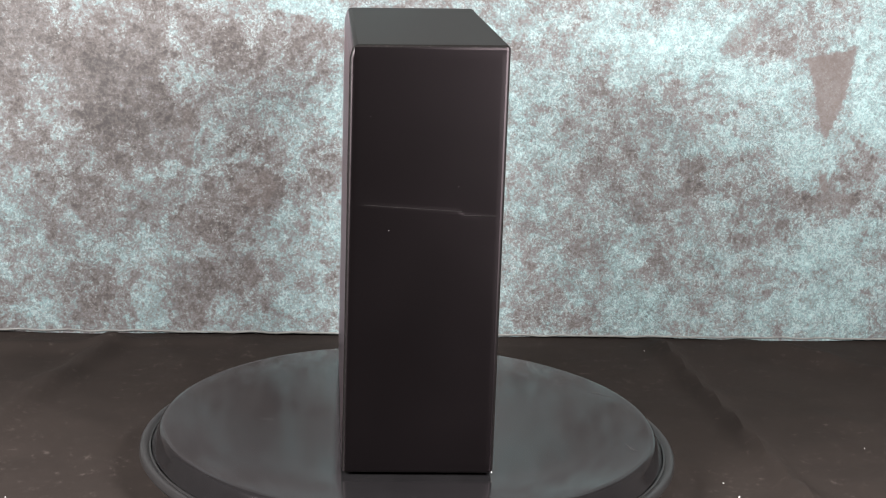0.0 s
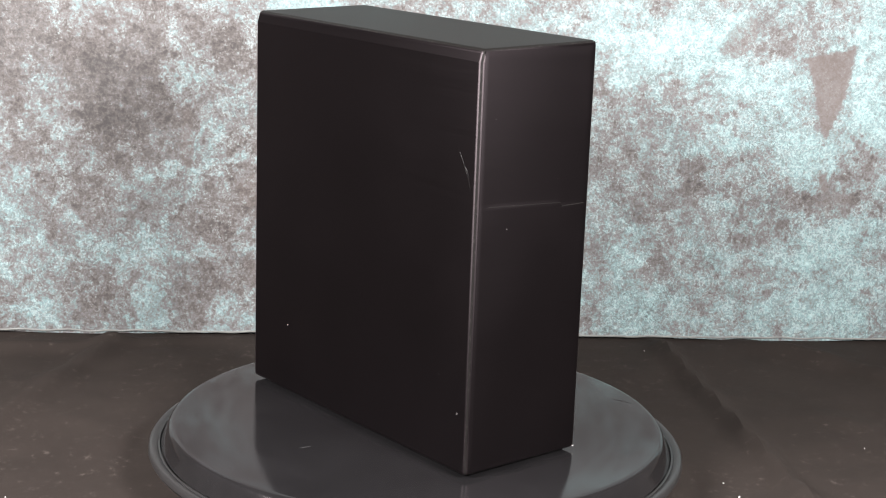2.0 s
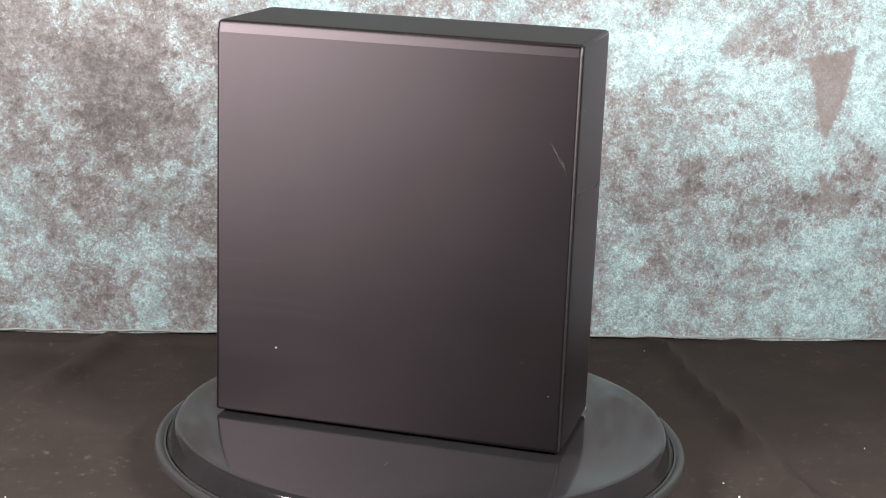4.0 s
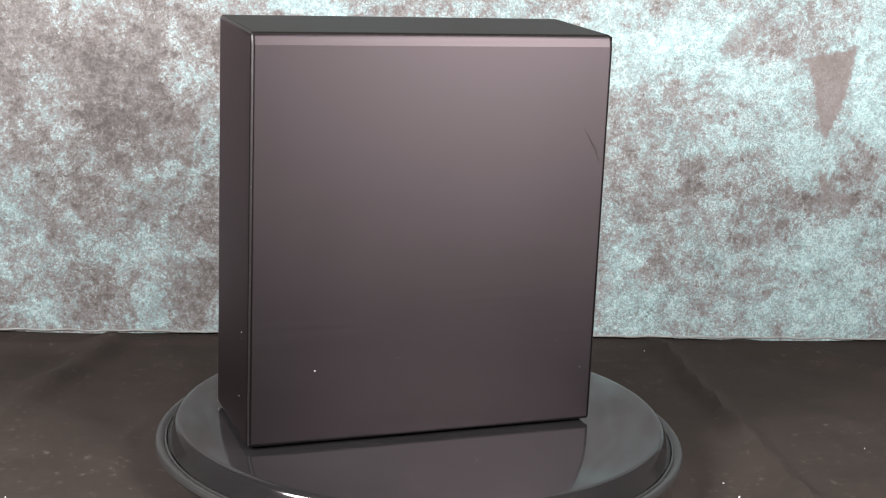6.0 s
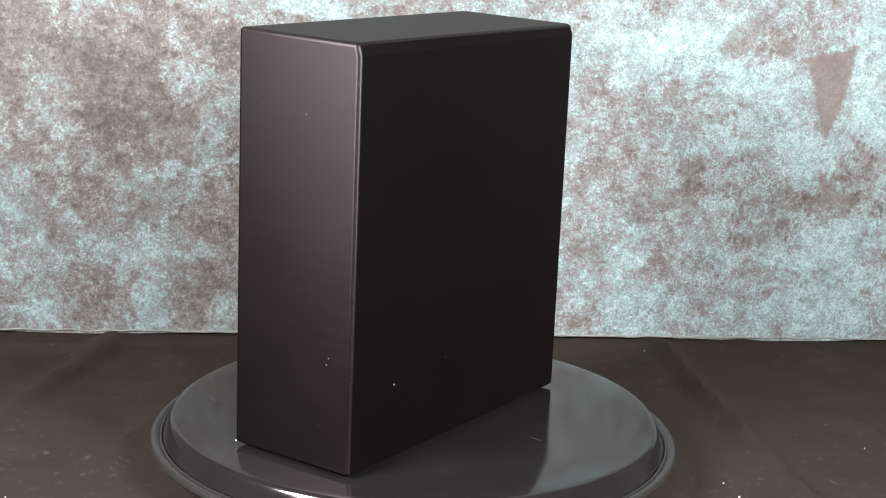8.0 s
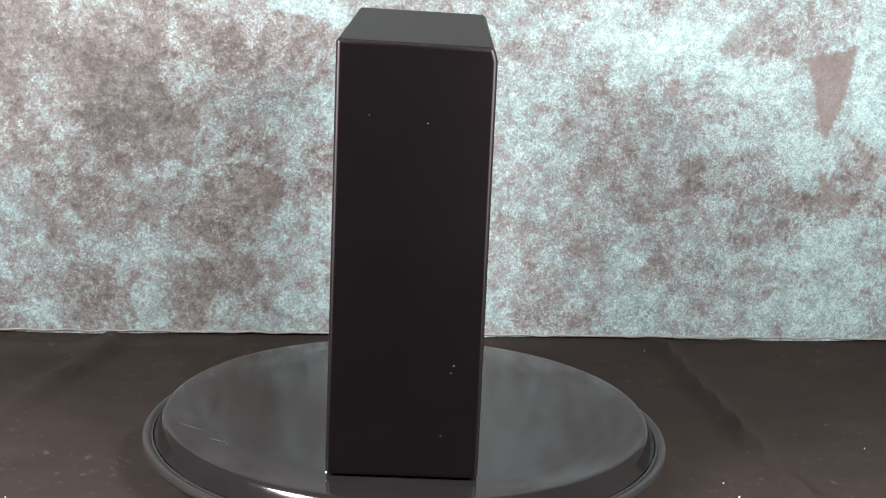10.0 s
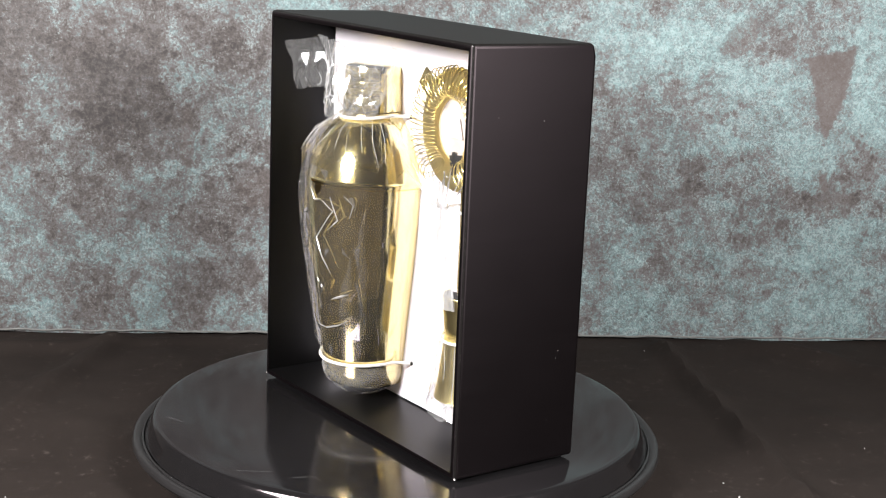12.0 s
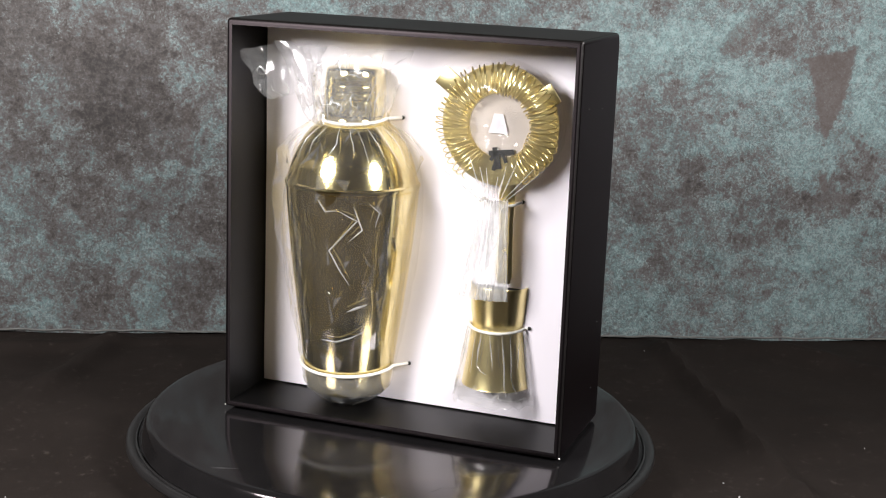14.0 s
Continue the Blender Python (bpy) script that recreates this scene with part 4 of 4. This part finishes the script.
def build_strainer_bag():
    bag = empty("plastic_bag", "clear plastic bag gathered round the gold strainer's neck", "plastic bag", "clear bags over the tools")
    bm = bmesh.new()
    def pouch(u, v):
        a = 2 * math.pi * u
        r = 0.0425 * max(v, 0.02)
        x, z = r * math.cos(a), r * math.sin(a)
        if z < -0.012:
            pull = min(1, (-0.012 - z) / 0.03)
            x *= 1 - 0.62 * pull * pull
            z *= 1 + 0.16 * pull
        q = Vector((x, 0, z))
        dip = 0.004 * math.exp(-(r / 0.016) ** 2)
        return (x, 0.0105 * (1 - v ** 4) - 0.009 * v ** 4 - dip + 0.0012 * crumple(q, 62, 2.2), z)
    creased(bm, 44, 13, pouch, lambda u, v: 0.0006 * (1 - v) + 0.0002, 31)
    part("pouch", bm, M_FILM, bag)
    # fan of creases drawn to the tie
    rnd = random.Random(8)
    for k in range(13):
        a0 = radians(-90 + (k - 6) * 9 + rnd.uniform(-4, 4))
        r1 = rnd.uniform(0.020, 0.040)
        bm = bmesh.new()
        def fan(u, v):
            x = (1 - v) * 0.0075 * (k - 6) / 6 + v * r1 * math.cos(a0) * 1.1
            z = -0.0475 * (1 - v) + v * max(r1 * math.sin(a0), -0.036)
            return (x + (u - 0.5) * 0.0009 * math.sin(math.pi * (0.1 + 0.9 * v)), 0.0065 + 0.0045 * v + 0.0012 * (1 - abs(2 * u - 1)), z)
        creased(bm, 2, 7, fan, 0.0001, 60 + k)
        part("crease", bm, M_CREASE, bag)
    bm = bmesh.new()
    def neck(u, v):
        x0 = -0.0095 - 0.003 * v
        x1 = 0.0095 + 0.0065 * v + 0.005 * v * v
        x = x0 + (x1 - x0) * u
        z = -0.046 - 0.066 * v
        fold = abs(noise.noise(Vector((u * 11, v * 0.9, 3)))) * 0.006
        return (x, 0.0005 + 0.004 * math.sin(math.pi * u) + fold, z)
    creased(bm, 34, 14, neck, 0.0004, 71)
    part("gathered_neck", bm, M_FILM_NECK, bag)
    for k in range(16):
        way = kinked(rnd.uniform(0.1, 0.9), rnd.uniform(0.1, 0.95), rnd.randint(2, 4), rnd.uniform(0.06, 0.18), rnd)
        part("crease", crease_on(bmesh.new(), neck, way, rnd.uniform(0.00018, 0.0004), 0.0010), M_CREASE, bag)
    for k in range(24):
        u0, v0, dv = rnd.uniform(0.05, 0.95), rnd.uniform(0, 0.4), rnd.uniform(0.3, 0.6)
        bm = bmesh.new()
        def strand(u, v):
            q = neck(min(1, max(0, u0 + (u - 0.5) * 0.045 * math.sin(math.pi * min(1, v + 0.1)))), min(1, v0 + dv * v))
            return (q[0], q[1] + 0.0014, q[2])
        creased(bm, 1, 8, strand, 0.0001, 120 + k)
        part("crease", bm, M_CREASE, bag)
    return bag


JIGGER = (-0.0570, -0.0080)


def build_jigger():
    jg = empty("jigger", "champagne gold double-ended measuring cup on white card", "jigger")
    prof = [(0.0020, 0.0700), (0.0172, 0.0715), (0.0178, 0.0760), (0.0192, 0.0930), (0.0194, 0.0948), (0.0200, 0.0952), (0.0203, 0.0946), (0.0201, 0.0935), (0.0188, 0.0760), (0.0180, 0.0700),
            (0.0176, 0.0686), (0.0180, 0.0670), (0.0192, 0.0560), (0.0212, 0.0400), (0.0230, 0.0275), (0.0233, 0.0268), (0.0226, 0.0266), (0.0205, 0.0400), (0.0180, 0.0620), (0.0020, 0.0640)]
    part("cup", lathe(bmesh.new(), prof[4:], 96, caps=False), M_GOLD_SATIN, jg, "polished gold cup")
    part("inside", lathe(bmesh.new(), prof[:5], 64, caps=False), M_GOLD_DARK, jg, "inside of the cup, its shade painted dark")
    # black disc close under the rim, standing in for the shade inside
    bm = lathe(bmesh.new(), [(0.0005, 0.0936), (0.0190, 0.0934), (0.0190, 0.0915), (0.0005, 0.0917)], 48, caps=False)
    part("cup_shade", bm, M_DOT, jg, "inside of the cup, its shade painted dark")
    return jg


def build_jigger_bag():
    bag = empty("plastic_bag", "pleated clear plastic bag flaring below the gold jigger", "plastic bag", "clear bags over the tools")
    bm = bmesh.new()
    def skirt(u, v):
        a = radians(-15 + 210 * u)
        z = 0.070 - 0.052 * v
        rad = 0.0192 + 0.0062 * v
        pleat = crumple(Vector((math.cos(a) * 3.0, math.sin(a) * 3.0, v * 0.35)), 3.2, 2.7)
        rad += 0.0026 * (0.25 + v) * (0.5 + 0.5 * pleat)
        return (rad * math.cos(a), rad * math.sin(a), z + 0.005 * v * crumple(Vector((u * 6, 0, 0)), 1.0, 4.0))
    creased(bm, 60, 12, skirt, lambda u, v: 0.0002 + 0.0006 * v, 83)
    part("skirt", bm, M_FILM, bag)
    rnd = random.Random(6)
    # long pleats fanning out from the elastic
    for k in range(30):
        u0, v1, lean = 0.08 + 0.84 * (k + rnd.uniform(-0.4, 0.4)) / 29, rnd.uniform(0.5, 1.0), rnd.uniform(-0.05, 0.05)
        way = [(u0 + lean * q + rnd.uniform(-0.008, 0.008), 0.04 + (v1 - 0.04) * q) for q in (0, 0.3, 0.55, 0.8, 1.0)]
        part("crease", crease_on(bmesh.new(), skirt, way, rnd.uniform(0.00020, 0.00050), 0.0006), M_CREASE if k % 3 == 0 else M_PLEAT, bag)
    # the crumpled hem of the film
    bm = bmesh.new()
    def hem(u, v):
        x, y, z = skirt(u, 0.86 + 0.14 * v)
        k = 1 + 0.03 * v + 0.04 * noise.noise(Vector((u * 30, v * 3, 2)))
        return (x * k, y * k, z - 0.004 * v + 0.003 * noise.noise(Vector((u * 22, 5, v))))
    creased(bm, 46, 4, hem, 0.0008, 88)
    part("hem", bm, M_FILM_LOOSE, bag)
    for k in range(10):
        way = kinked(rnd.uniform(0.12, 0.88), rnd.uniform(0.6, 0.95), 2, rnd.uniform(0.06, 0.14), rnd)
        part("crease", crease_on(bmesh.new(), skirt, way, rnd.uniform(0.00012, 0.0003), 0.0005), M_CREASE, bag)
    return bag


def build_coil_highlight():
    """A white highlight in the strainer's hole, built as a pale tile, and dark illegible marks."""
    ob = None
    bm = slab(bmesh.new(), (-0.0058, 0, -0.002), (0.0052, 0.0004, 0.0105), 0.0001, 1)
    for q in bm.verts:
        # the highlight's askew outline: narrow at the top, one corner pulled out
        if q.co.z > 0:
            q.co.x = q.co.x * 0.55 + 0.0012
        elif q.co.x > 0:
            q.co.x += 0.0022
    ob = tagged(part("highlight_tile", bm, M_WHITE), "white highlight built as a small pale tile, with dark illegible marks", "paper slip")
    for x, z, lw, lh, turn in ((-0.002, -0.0035, 0.0065, 0.0012, 8), (0.001, -0.0062, 0.0015, 0.0050, 12), (0.0035, -0.0056, 0.0009, 0.0022, -30), (-0.004, -0.0058, 0.0009, 0.0024, 25),
                               (0.0022, -0.0100, 0.0010, 0.0020, -15)):
        b = part("dark_mark", slab(bmesh.new(), (-lw * 1.3, 0, -lh * 1.4), (lw * 1.3, 0.0002, lh * 1.4)), M_DOT, ob)
        b.matrix_local = Matrix.Translation((x, 0.0005, z * 1.4 - 0.009)) @ Matrix.Rotation(radians(turn), 4, "Y")
    return ob


build_room()
build_backdrop()
build_cloth()
turntable, platter = build_turntable()
gift_box = build_box()
card = build_card()
shaker = build_shaker()
shaker_bag = build_shaker_bag()
strainer = build_strainer()
strainer_bag = build_strainer_bag()
jigger = build_jigger()
jigger_bag = build_jigger_bag()
coil_highlight = build_coil_highlight()
elastics = [band("elastic_band", SHAKER, 0.0222, 0.0232, 0.1988, 0.012, 0.0145, 0.0675, 0.0011),
            band("elastic_band", SHAKER, 0.0322, 0.0322, 0.0325, 0.012, 0.0045, 0.0755, 0.0011),
            band("elastic_band", (-0.0572, 0.006), 0.0118, 0.0062, 0.1515, 0.004, -0.0700, -0.0445, 0.0010),
            band("elastic_band", JIGGER, 0.0198, 0.0205, 0.0680, 0.010, -0.0785, -0.0365, 0.0010)]


def turned(t):
    return Matrix.Rotation(radians(SPIN * (t - START)), 4, "Z")


def motions():
    """The platter turns off its centre, and all that stands on it turns with it."""
    times = [0.5 * i for i in range(29)]
    walk(platter, [(t, turned(t) @ pose(0.0101, 0.0008, 0)) for t in times])
    box_at = Matrix.Translation(BOX)
    for thing, place in ((gift_box, (0, 0, 0)), (card, (0, 0, 0)), (shaker, (*SHAKER, 0)), (shaker_bag, (*SHAKER, 0)), (strainer, STRAINER),
                         (strainer_bag, STRAINER), (jigger, (*JIGGER, 0)), (jigger_bag, (*JIGGER, 0)), (coil_highlight, (-0.0568, STRAINER[1] - 0.0046, 0.1985)), *((e, (0, 0, 0)) for e in elastics)):
        walk(thing, [(t, turned(t) @ box_at @ pose(*place)) for t in times])


motions()
